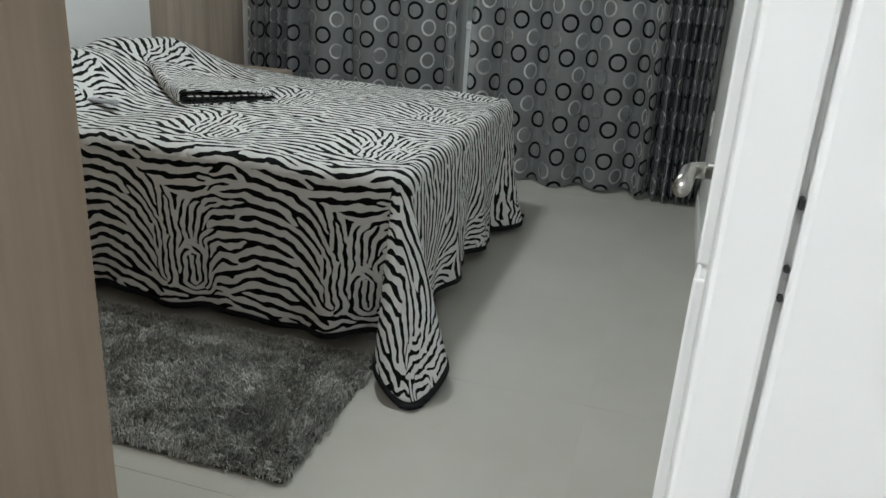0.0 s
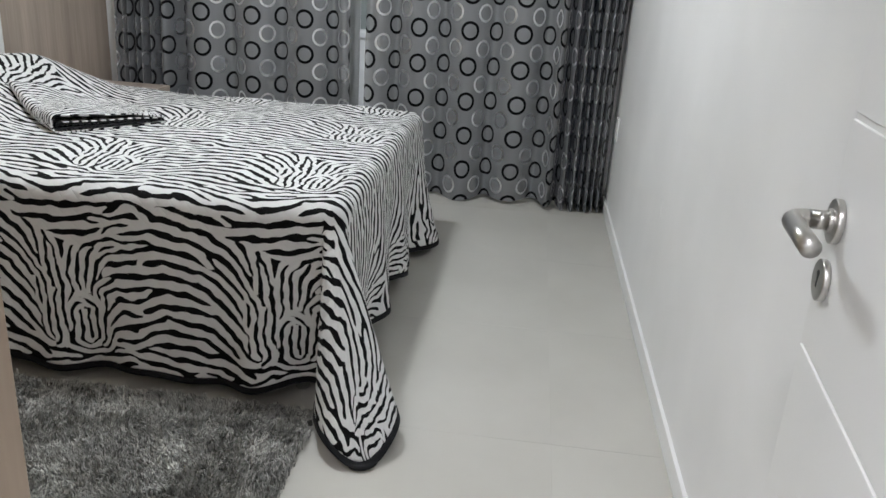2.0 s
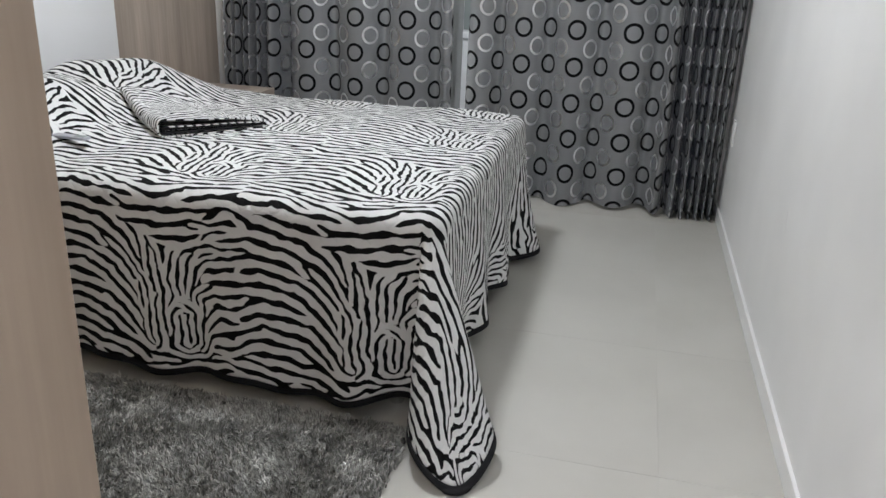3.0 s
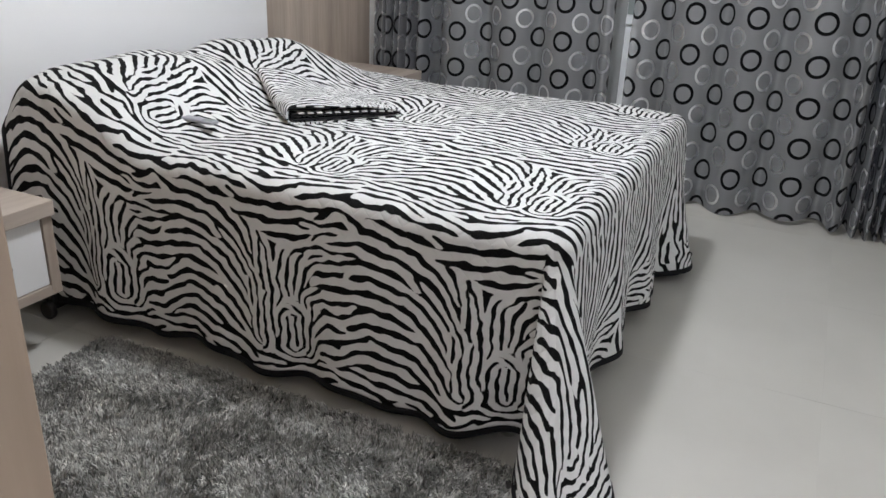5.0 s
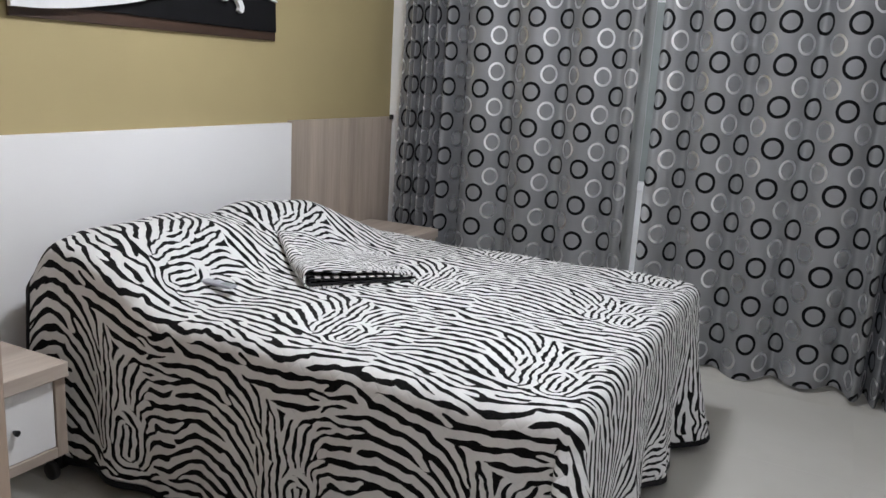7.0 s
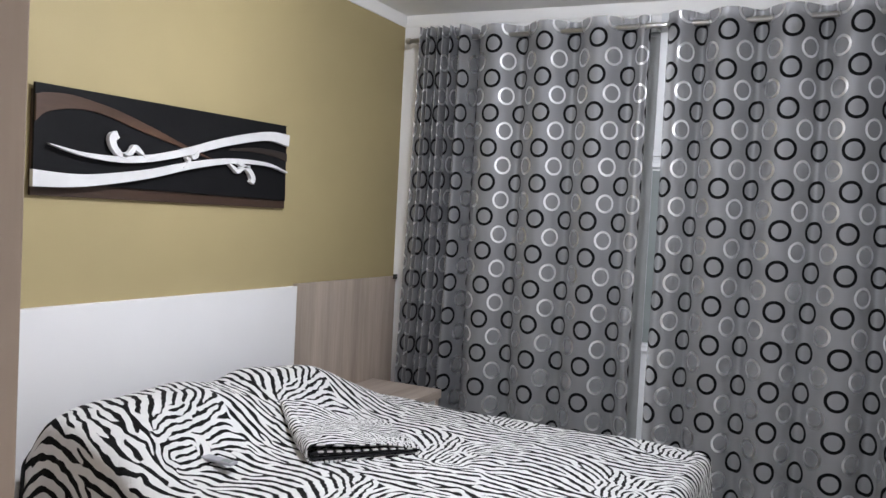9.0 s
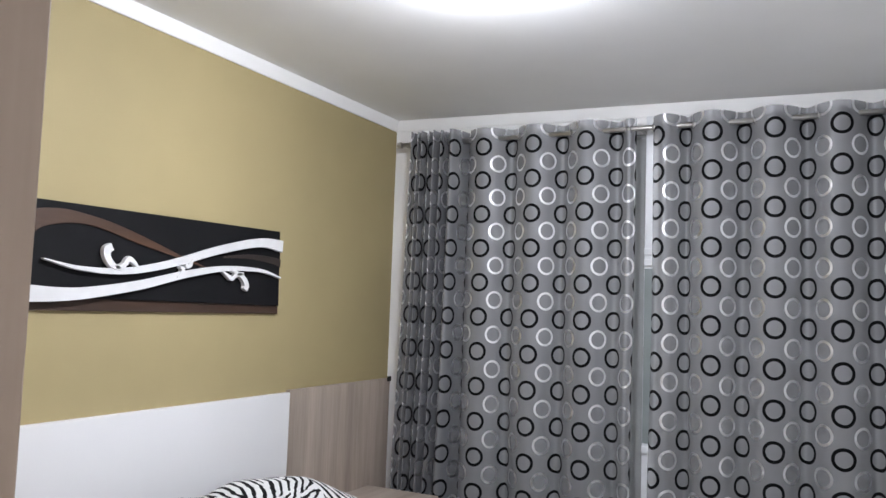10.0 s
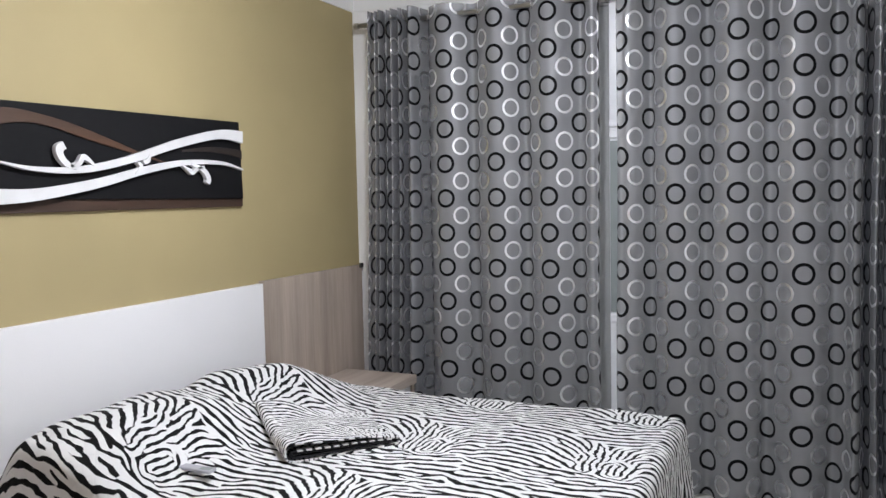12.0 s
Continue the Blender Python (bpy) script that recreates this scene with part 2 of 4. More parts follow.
def tube(points, r, seg=16):
    """A round bar along points, with closed ends."""
    bm = bmesh.new()
    rings = []
    pts = [Vector(p) for p in points]
    up = Vector((0, 0, 1))
    for i, p in enumerate(pts):
        d = (pts[min(i + 1, len(pts) - 1)] - pts[max(i - 1, 0)]).normalized()
        a = d.cross(up).normalized() if abs(d.z) < 0.95 else d.cross(Vector((1, 0, 0))).normalized()
        b = d.cross(a).normalized()
        rings.append([bm.verts.new(p + r * (math.cos(2 * math.pi * k / seg) * a + math.sin(2 * math.pi * k / seg) * b)) for k in range(seg)])
    for s, t in zip(rings, rings[1:]):
        for k in range(seg):
            bm.faces.new((s[k], s[(k + 1) % seg], t[(k + 1) % seg], t[k]))
    bm.faces.new(rings[0])
    bm.faces.new(rings[-1])
    bmesh.ops.recalc_face_normals(bm, faces=bm.faces)
    return bm


def lathe(profile, centre, seg=48):
    """A turned shape about a vertical axis, from (radius, height) pairs."""
    bm = bmesh.new()
    rings = [[bm.verts.new((centre[0] + r * math.cos(2 * math.pi * k / seg), centre[1] + r * math.sin(2 * math.pi * k / seg), centre[2] + z)) for k in range(seg)] for r, z in profile]
    for s, t in zip(rings, rings[1:]):
        for k in range(seg):
            bm.faces.new((s[k], s[(k + 1) % seg], t[(k + 1) % seg], t[k]))
    bm.faces.new(rings[0])
    bm.faces.new(rings[-1])
    bmesh.ops.recalc_face_normals(bm, faces=bm.faces)
    return bm


def extrude_x(outline, x0, x1, bevel=0.0):
    """A flat plate on the headboard wall: outline in (y, z), from x0 out to x1."""
    bm = bmesh.new()
    back = [bm.verts.new((x0, y, z)) for y, z in outline]
    front = [bm.verts.new((x1, y, z)) for y, z in outline]
    k = len(outline)
    face = bm.faces.new(front)
    bm.faces.new(list(reversed(back)))
    for i in range(k):
        bm.faces.new((back[i], back[(i + 1) % k], front[(i + 1) % k], front[i]))
    bmesh.ops.recalc_face_normals(bm, faces=bm.faces)
    if bevel:
        bmesh.ops.bevel(bm, geom=list(face.edges), offset=bevel, segments=2, affect="EDGES", profile=0.5)
    bmesh.ops.triangulate(bm, faces=[f for f in bm.faces if len(f.verts) > 4])
    return bm


def smooth_line(points, n=40):
    """Catmull-Rom through points."""
    pts = [np.array(p, float) for p in points]
    pts = [2 * pts[0] - pts[1]] + pts + [2 * pts[-1] - pts[-2]]
    out = []
    spans = len(pts) - 3
    for i in range(n + 1):
        t = i / n * spans
        k = min(int(t), spans - 1)
        f = t - k
        a, b, c, d = pts[k:k + 4]
        out.append(0.5 * (2 * b + (c - a) * f + (2 * a - 5 * b + 4 * c - d) * f * f + (3 * b - a - 3 * c + d) * f ** 3))
    return out


def structure(name, bm, material, label, category, parent=None):
    return tagged(part(name, bm, material, parent), label, category, kind="structure")


# ---- shell ----
bm = box(0.0, YF, 0.0, WX0, YF + 0.15, ZC)
box(WX1, YF, 0.0, XR, YF + 0.15, ZC, into=bm)
box(WX0, YF, WZ1, WX1, YF + 0.15, ZC, into=bm)
structure("wall_north", bm, WALL_WHITE, "white painted wall round the curtained balcony window", "wall")
structure("wall_west", box(-0.15, YD - 0.1, 0, 0, YF + 0.15, ZC), WALL_OCHRE, "ochre yellow painted wall behind the bed", "wall")
structure("wall_east", box(XR, YD - 0.002, 0, XR + 0.15, YF + 0.15, ZC), WALL_WHITE, "smooth white painted wall beside the open door", "wall")
bm = box(0.0, YH, 0, DX0 - 0.045, YD, ZC)
box(DX1 + 0.127, YH, 0, XR + 0.6, YD, ZC, into=bm)
box(DX0 - 0.045, YH, DH + 0.05, DX1 + 0.127, YD, ZC, into=bm)
structure("wall_south", bm, WALL_WHITE, "white painted wall with the bedroom doorway", "wall")
FALL = 0.0195      # the bedroom ceiling falls this much a metre from the bed wall towards the door side
bm = box(-0.15, YH, ZC, XR + 0.75, YF + 0.15, ZC + 0.12)
for vert in bm.verts:
    vert.co.z -= FALL * max(vert.co.x, 0) * (vert.co.z < ZC + 0.01)
structure("ceiling", bm, CEILING, "matt white painted ceiling", "ceiling")
structure("wall_hall_south", box(1.2, -1.35, 0, 3.9, -1.2, ZC), WALL_WHITE, "plain white hall wall", "wall")
structure("wall_hall_west", box(1.05, -1.35, 0, 1.2, YH, ZC), WALL_WHITE, "plain white hall wall", "wall")
structure("wall_hall_east", box(3.715, -1.35, 0, 3.865, YH, ZC), WALL_WHITE, "plain white hall wall", "wall")
structure("ceiling_hall", box(1.05, -1.35, ZC, 3.865, YH, ZC + 0.12), CEILING, "plain white hall ceiling", "ceiling")

# cornice: a shallow white moulding under the ceiling
CORNICE = [(0.0, 2.749), (0.010, 2.749), (0.013, 2.757), (0.016, 2.775), (0.020, 2.800), (0.022, 2.820), (0.0, 2.820)]


def cornice(name, along, place, a, b, flip):
    bm = bmesh.new()
    ends = []
    for t, inset in ((a, 1), (b, -1)):
        row = []
        for d, z in CORNICE:
            s = t + inset * d
            row.append(bm.verts.new((place + flip * d, s, z) if along == "y" else (s, place + flip * d, z)))
        ends.append(row)
    k = len(CORNICE)
    for i in range(k):
        bm.faces.new((ends[0][i], ends[0][(i + 1) % k], ends[1][(i + 1) % k], ends[1][i]))
    bm.faces.new(ends[0])
    bm.faces.new(ends[1])
    for vert in bm.verts:
        vert.co.z -= FALL * vert.co.x
    bmesh.ops.recalc_face_normals(bm, faces=bm.faces)
    structure(name, bm, PLASTER, "smooth white plaster cornice under the ceiling", "cornice")


cornice("trim_cornice_west", "y", 0.0, YD, YF, 1)
cornice("trim_cornice_north", "x", YF, 0.0, XR, -1)
cornice("trim_cornice_east", "y", XR, YD, YF, -1)


def skirting(name, pieces):
    bm = bmesh.new()
    for p in pieces:
        box(*p, bevel=0.003, into=bm)
    structure(name, bm, FRAME_WHITE, "low white skirting board with a rounded top", "baseboard")


skirting("baseboard_east", [(XR - 0.012, YD + 0.01, 0.0, XR + 0.004, YF - 0.001, 0.073)])
skirting("baseboard_north", [(WX1 + 0.02, YF - 0.012, 0.0, XR - 0.013, YF + 0.004, 0.073)])
skirting("baseboard_west", [(-0.004, 1.13, 0, 0.012, 1.75, 0.073)])

# balcony window behind the curtains
window = structure("window_1", box(WX0, YF + 0.02, 0.0, WX1, YF + 0.14, 0.03, 0.003), ALUMINIUM, "white aluminium sliding balcony window behind the curtains", "window")
bm = box(WX0, YF + 0.03, 0.031, WX0 + 0.03, YF + 0.13, WZ1 - 0.061, 0.003)
box(WX1 - 0.03, YF + 0.03, 0.031, WX1, YF + 0.13, WZ1 - 0.061, 0.003, into=bm)
box(WX0, YF + 0.03, WZ1 - 0.06, WX1, YF + 0.13, WZ1, 0.003, into=bm)
part("window_frame", bm, ALUMINIUM, window)
stile = part("meeting_stile", box(1.603, YF - 0.03, 0.031, 1.676, YF + 0.05, WZ1 + 0.26, 0.004), ALUMINIUM, window, "white upright between the window leaves")
part("strap", box(1.606, YF - 0.036, 0.95, 1.660, YF - 0.031, 1.88, 0.001), STRAP, stile, "grey woven pull strap")
for z in (0.90, 1.895, 1.955):
    part("strap_box", box(1.604, YF - 0.045, z, 1.668, YF - 0.031, z + 0.035, 0.003), ALUMINIUM, stile)
blind = tagged(part("roller_blind", box(0.47, YF - 0.014, 0.055, 2.82, YF - 0.008, 2.60, 0.001), BLIND), "plain grey roller blind pulled down behind the curtains", "roller blind")
part("blind_tube", cylinder((0.47, YF - 0.013, 2.612), (2.82, YF - 0.013, 2.612), 0.0115, 20), BLIND, blind, "", True)
part("bottom_rail", box(0.47, YF - 0.017, 0.034, 2.82, YF - 0.005, 0.0545, 0.002), BLIND, blind)
for x0, x1, y in ((WX0 + 0.03, 1.60, YF + 0.06), (1.60, WX1 - 0.03, YF + 0.10)):
    leaf = box(x0, y, 0.035, x0 + 0.035, y + 0.03, WZ1 - 0.062, 0.003)
    box(x1 - 0.035, y, 0.035, x1, y + 0.03, WZ1 - 0.062, 0.003, into=leaf)
    box(x0 + 0.036, y + 0.001, 0.035, x1 - 0.036, y + 0.029, 0.11, 0.003, into=leaf)
    box(x0 + 0.036, y + 0.001, WZ1 - 0.12, x1 - 0.036, y + 0.029, WZ1 - 0.062, 0.003, into=leaf)
    part("window_leaf", leaf, ALUMINIUM, window)
    pane = part("pane", box(x0 + 0.03, y + 0.012, 0.105, x1 - 0.03, y + 0.018, WZ1 - 0.115), GLASS, window, "dark night-time window glass")
    pane.visible_shadow = False

# door frame, with a sealed groove and lock slots on the hall side
frame_1 = structure("door_frame", box(DX1 + 0.0193, YH - 0.01, 0, DX1 + 0.0490, YH + 0.012, DH, 0.003), FRAME_WHITE, "white lacquered door frame with a rubber sealed groove", "door frame")
part("casing", box(DX1 + 0.0522, YH - 0.012, 0, DX1 + 0.1580, YH + 0.006, DH + 0.1, 0.003), FRAME_WHITE, frame_1)
part("backing", box(DX1 + 0.0880, YH + 0.008, 0, DX1 + 0.1260, YD + 0.002, DH + 0.05), FRAME_WHITE, frame_1)
part("seal", box(DX1 + 0.0492, YH - 0.004, 0, DX1 + 0.0520, YH + 0.007, DH), RUBBER, frame_1, "grey rubber door seal")
for z, h in ((1.263, 0.006), (1.234, 0.0035), (1.220, 0.0035)):
    part("lock_slot", box(DX1 + 0.0494, YH - 0.0085, z, DX1 + 0.0518, YH - 0.0045, z + h, 0.001), BLACK, frame_1, "small dark slot in the groove")
part("left_jamb", box(DX0 - 0.045, YH - 0.01, 0, DX0 - 0.001, YD + 0.004, DH, 0.003), FRAME_WHITE, frame_1)
part("head_jamb", box(DX0 - 0.045, YH - 0.01, DH + 0.001, DX1 + 0.045, YD + 0.004, DH + 0.05, 0.003), FRAME_WHITE, frame_1)


# door leaf, open past a right angle; built closed along +y from its hinge and then turned
def door_leaf():
    length, height, thick = 0.772, 2.085, 0.035
    lean = -math.atan(0.095)
    turn = Matrix.Translation((2.9358, YD - 0.1433, 0.008)) @ Matrix.Rotation(lean, 4, "Z")
    grooves = [0.910, 1.201]
    bm = bmesh.new()
    cuts = [0.0] + grooves + [height]
    for a, b in zip(cuts, cuts[1:]):
        box(0.0, 0, a + (0.004 if a else 0), 0.012, length, b - (0.004 if b < height else 0), 0.0015, into=bm)
    box(0.0122, 0, 0, thick, length, height, 0.002, into=bm)
    bm.transform(turn)
    leaf = structure("door_1", bm, DOOR_WHITE, "white lacquered door standing open with two horizontal grooves", "door")
    for z in grooves:
        bm = box(0.003, 0.002, z - 0.0038, 0.0119, length - 0.002, z + 0.0038)
        bm.transform(turn)
        part("groove_strip", bm, PLASTER, leaf, "white strip set in the groove")
    y, z = length - 0.040, 1.082
    bm = cylinder((-0.009, y, z), (0.0, y, z), 0.027, 40, bevel=0.002)
    cylinder((-0.014, y, z), (-0.0085, y, z), 0.0145, 32, bevel=0.001, into=bm)
    bm.transform(turn)
    rose = part("rosette", bm, STEEL, leaf, "round brushed steel rosette", True)
    pts = [(-0.012, y, z), (-0.034, y, z)]
    for k in range(9):
        a = k / 8 * math.pi / 2
        pts.append((-0.034 - 0.022 * math.sin(a), y - 0.022 * (1 - math.cos(a)), z))
    pts += [(-0.056, y - 0.07, z), (-0.056, y - 0.118, z)]
    bm = tube(pts, 0.0115, 24)
    bm.transform(turn)
    part("door_handle", bm, STEEL, leaf, "brushed steel lever handle", True)
    bm = cylinder((-0.009, y, z - 0.074), (0.0, y, z - 0.074), 0.026, 40, bevel=0.002)
    bm.transform(turn)
    key = part("keyhole_rosette", bm, STEEL, leaf, "round brushed steel keyhole plate", True)
    bm = box(-0.0098, y - 0.0022, z - 0.083, -0.0088, y + 0.0022, z - 0.066, 0.0003)
    cylinder((-0.0098, y, z - 0.066), (-0.0088, y, z - 0.066), 0.0042, 16, into=bm)
    bm.transform(turn)
    part("keyhole", bm, BLACK, key, "black keyhole slot")
    for hz in (0.25, 1.05, 1.85):
        bm = cylinder((0.02, -0.004, hz), (0.02, -0.004, hz + 0.08), 0.006, 16)
        bm.transform(turn)
        part("hinge", bm, STEEL, leaf, "steel hinge")


door_leaf()

# socket plate and a chip of bare plaster on the right wall
plate = structure("wall_socket", box(XR - 0.009, 4.82, 0.455, XR + 0.003, 4.90, 0.585, 0.003), FRAME_WHITE, "white plastic socket plate on the wall", "socket")
part("socket_face", box(XR - 0.012, 4.835, 0.48, XR - 0.0088, 4.885, 0.56, 0.002), FRAME_WHITE, plate)
part("scuff", extrude_x([(0, 0), (0.02, 0.012), (0.028, 0.05), (0.012, 0.075), (0.004, 0.045)], 0, 0.0012), PLASTER, None)
scuff = bpy.data.objects["scuff"]
scuff.matrix_basis = pose(XR - 0.001, 3.15, 0.525, 0, 0, 0)
tagged(scuff, "small patch of bright filler on the white wall", "wall mark", kind="structure")

# ---- ceiling lamp ----
ZL = ZC - FALL * 1.500
lamp = thing("ceiling_lamp", (1.500, 3.040, ZL), "round flush ceiling lamp with a lit white diffuser", "ceiling lamp")
LR = 0.145
part("base_ring", lathe([(LR - 0.10, 0.0), (LR - 0.03, 0.0), (LR - 0.03, -0.0195), (LR - 0.10, -0.0195)], (1.500, 3.040, ZL)), PLASTER, lamp, "white rim", True)
part("diffuser", lathe([(LR - 0.02, -0.02), (LR, -0.03), (LR, -0.075)] + [(LR * math.cos(a) ** 0.6, -0.075 - 0.055 * math.sin(a)) for a in [k / 10 * 1.5 for k in range(1, 11)]], (1.500, 3.040, ZL)), LAMP_MAT, lamp, "glowing white diffuser", True)
hall = thing("hall_ceiling_lamp", (2.32, -0.35, ZC), "round lit ceiling lamp in the hall", "ceiling lamp")
part("diffuser", lathe([(0.16, -0.001), (0.16, -0.03), (0.13, -0.06), (0.02, -0.07)], (2.32, -0.35, ZC), 32), HALL_MAT, hall, "", True)

# ---- headboard ----
headboard = thing("headboard", (0, 3.27, 0), "wide wall headboard, white centre with taupe wood wing", "headboard")
part("white_panel", box(0.002, 1.70, 0.15, 0.034, 4.074, 1.171, 0.002), PANEL_WHITE, headboard, "smooth white laminate panel")
part("wood_panel", box(0.002, 4.077, 0.15, 0.030, 5.082, 1.182, 0.002), TAUPE, headboard, "taupe oak grained panel")
part("clip", box(0.0305, 5.045, 1.165, 0.046, 5.075, 1.195, 0.003), BLACK, headboard, "small dark clip at the corner")


# ---- nightstands ----
def nightstand(y0, y1, x1=0.515, top=0.515):
    base = top - 0.315
    t = thing("nightstand", (0.29, (y0 + y1) / 2, 0), "taupe wood nightstand with white drawer fixed to the headboard", "nightstand", "nightstands beside the bed")
    part("top", box(0.036, y0, top - 0.05, x1, y1, top, 0.003), TAUPE_Y, t)
    for a, b in ((y0 + 0.004, y0 + 0.040), (y1 - 0.040, y1 - 0.004)):
        part("side", box(0.036, a, base, x1 - 0.014, b, top - 0.051, 0.002), TAUPE, t)
    part("bottom", box(0.036, y0 + 0.041, base, x1 - 0.014, y1 - 0.041, base + 0.034, 0.002), TAUPE_Y, t)
    part("back", box(0.036, y0 + 0.041, base + 0.035, 0.05, y1 - 0.041, top - 0.051), TAUPE, t)
    drawer = part("drawer_front", box(x1 - 0.05, y0 + 0.043, base + 0.037, x1 - 0.020, y1 - 0.043, top - 0.054, 0.002), PANEL_WHITE, t, "white drawer front")
    ym = (y0 + y1) / 2 + 0.11
    part("knob", cylinder((x1 - 0.0205, ym, base + 0.14), (x1 - 0.002, ym, base + 0.14), 0.006, 16, r2=0.010, bevel=0.001), BLACK, drawer, "small dark knob", True)
    return t


nightstand(1.765, 2.345)
nightstand(4.28, 4.86, 0.51, 0.565)

# ---- wardrobe ----
wardrobe = thing("wardrobe", (1.0, 0.9, 0), "tall taupe wood wardrobe standing beside the doorway", "wardrobe")
part("side_panel", box(2.014, YD + 0.006, 0.0, 2.039, 1.139, 2.50, 0.002), TAUPE_TALL, wardrobe)
part("body", box(0.02, YD + 0.006, 0.05, 2.0135, 1.114, 2.498), TAUPE_TALL, wardrobe)
part("plinth", box(0.02, YD + 0.02, 0.0, 2.0135, 1.07, 0.0495), TAUPE_TALL, wardrobe)
for k in range(3):
    a = 0.022 + k * 0.6628
    part("door", box(a, 1.1145, 0.06, a + 0.657, 1.135, 2.49, 0.002), TAUPE_TALL, wardrobe)

# ---- wall picture ----
picture = thing("wall_picture", (0, 3.25, 1.74), "long black and brown relief picture with white scrolls", "picture")
part("back_board", box(0.002, 2.552, 1.540, 0.016, 3.948, 1.912, 0.002), PIC_BACK, picture, "brown wooden back board")
upper = smooth_line([(2.552, 1.586), (2.9, 1.588), (3.4, 1.584), (3.94, 1.580)], 20)
part("black_board", extrude_x([tuple(p) for p in upper] + [(3.925, 1.9545), (2.552, 1.935)], 0.0163, 0.027, 0.0015), PIC_BLACK, picture, "black lacquered board")
top = smooth_line([(2.552, 1.893), (2.60, 1.905), (2.71, 1.91), (2.884, 1.886), (3.051, 1.845), (3.269, 1.781), (3.42, 1.742)], 40)
bottom = smooth_line([(3.42, 1.735), (3.27, 1.767), (3.025, 1.815), (2.835, 1.858), (2.712, 1.863), (2.60, 1.838), (2.552, 1.80)], 40)
part("brown_wave", extrude_x([tuple(p) for p in top + bottom], 0.0273, 0.034, 0.001), PIC_BROWN, picture, "brown wooden wave")
tail_top = smooth_line([(3.52, 1.800), (3.70, 1.822), (3.85, 1.822), (3.935, 1.815)], 16)
tail_bot = smooth_line([(3.935, 1.775), (3.85, 1.79), (3.70, 1.80), (3.52, 1.792)], 16)
part("brown_wave", extrude_x([tuple(p) for p in tail_top + tail_bot], 0.0273, 0.031, 0.0008), PIC_DARK, picture, "dark brown wave")


def ribbon(points, widths, x0=0.0345, x1=0.052):
    line = smooth_line(points, 48)
    wide = [w[0] for w in smooth_line([(w, 0) for w in widths], 48)]
    left, right = [], []
    for i, p in enumerate(line):
        d = line[min(i + 1, 48)] - line[max(i - 1, 0)]
        nrm = np.array((-d[1], d[0])) / max(np.hypot(*d), 1e-6)
        left.append(tuple(p + nrm * wide[i] / 2))
        right.append(tuple(p - nrm * wide[i] / 2))
    return extrude_x(left + right[::-1], x0, x1, 0.0012)


part("scroll", ribbon([(2.598, 1.724), (2.753, 1.699), (2.958, 1.700), (3.188, 1.743), (3.486, 1.827), (3.756, 1.883), (3.922, 1.879)], [0.004, 0.016, 0.026, 0.030, 0.036, 0.042, 0.058]), PIC_WHITE, picture, "white painted scroll")
part("scroll", ribbon([(2.535, 1.600), (2.670, 1.600), (2.807, 1.611), (3.045, 1.650), (3.287, 1.706), (3.529, 1.744), (3.766, 1.748), (3.918, 1.721)], [0.060, 0.050, 0.042, 0.036, 0.030, 0.024, 0.016, 0.007]), PIC_WHITE, picture, "white painted scroll")
for pts, w in (
    ([(2.885, 1.790), (2.862, 1.775), (2.868, 1.745), (2.895, 1.718), (2.935, 1.705)], [0.030, 0.034, 0.028, 0.024, 0.014]),
    ([(2.905, 1.712), (2.945, 1.722), (2.968, 1.748), (2.992, 1.738), (3.02, 1.716)], [0.012, 0.020, 0.022, 0.018, 0.008]),
    ([(3.308, 1.772), (3.300, 1.750), (3.282, 1.738), (3.270, 1.748)], [0.006, 0.020, 0.018, 0.008]),
    ([(3.225, 1.690), (3.245, 1.700), (3.258, 1.722), (3.240, 1.735)], [0.006, 0.018, 0.018, 0.010]),
    ([(3.655, 1.652), (3.664, 1.672), (3.645, 1.702), (3.610, 1.722), (3.555, 1.738)], [0.026, 0.030, 0.026, 0.020, 0.010]),
    ([(3.640, 1.728), (3.590, 1.716), (3.560, 1.700), (3.535, 1.712), (3.500, 1.730)], [0.010, 0.018, 0.020, 0.016, 0.006]),
):
    part("scroll_curl", ribbon(pts, w, 0.0348, 0.0545), PIC_WHITE, picture)
picture.location += Vector((0, 0.012, 0.031))

# ---- bed ----
BX0, BX1, BY0, BY1, BZ = 0.045, 2.127, 2.492, 4.185, 0.655
bed = thing("bed", (1.08, 3.27, 0), "large bed with dark fabric base on chrome feet", "bed")
part("base", box(BX0, BY0 + 0.05, 0.11, BX1 - 0.06, BY1 - 0.05, 0.36, 0.012), MATTRESS, bed)
part("mattress", box(BX0 + 0.0, BY0 + 0.04, 0.362, BX1 - 0.05, BY1 - 0.04, BZ - 0.03, 0.04, 4), TICKING, bed, "pale grey mattress")
for x in (0.16, 1.14, 1.98):
    for y in (BY0 + 0.10, BY1 - 0.10):
        part("foot", cylinder((x, y, 0), (x, y, 0.1095), 0.024, 20, r2=0.03, bevel=0.002), CHROME, bed, "chrome bed foot", True)


castor = part("castor", cylinder((0.288, 2.420, 0.034), (0.288, 2.444, 0.034), 0.033, 24, bevel=0.006), BLACK, bed, "dark castor wheel", True)
part("fork", box(0.276, 2.446, 0.03, 0.300, 2.56, 0.118, 0.004), BLACK, castor)


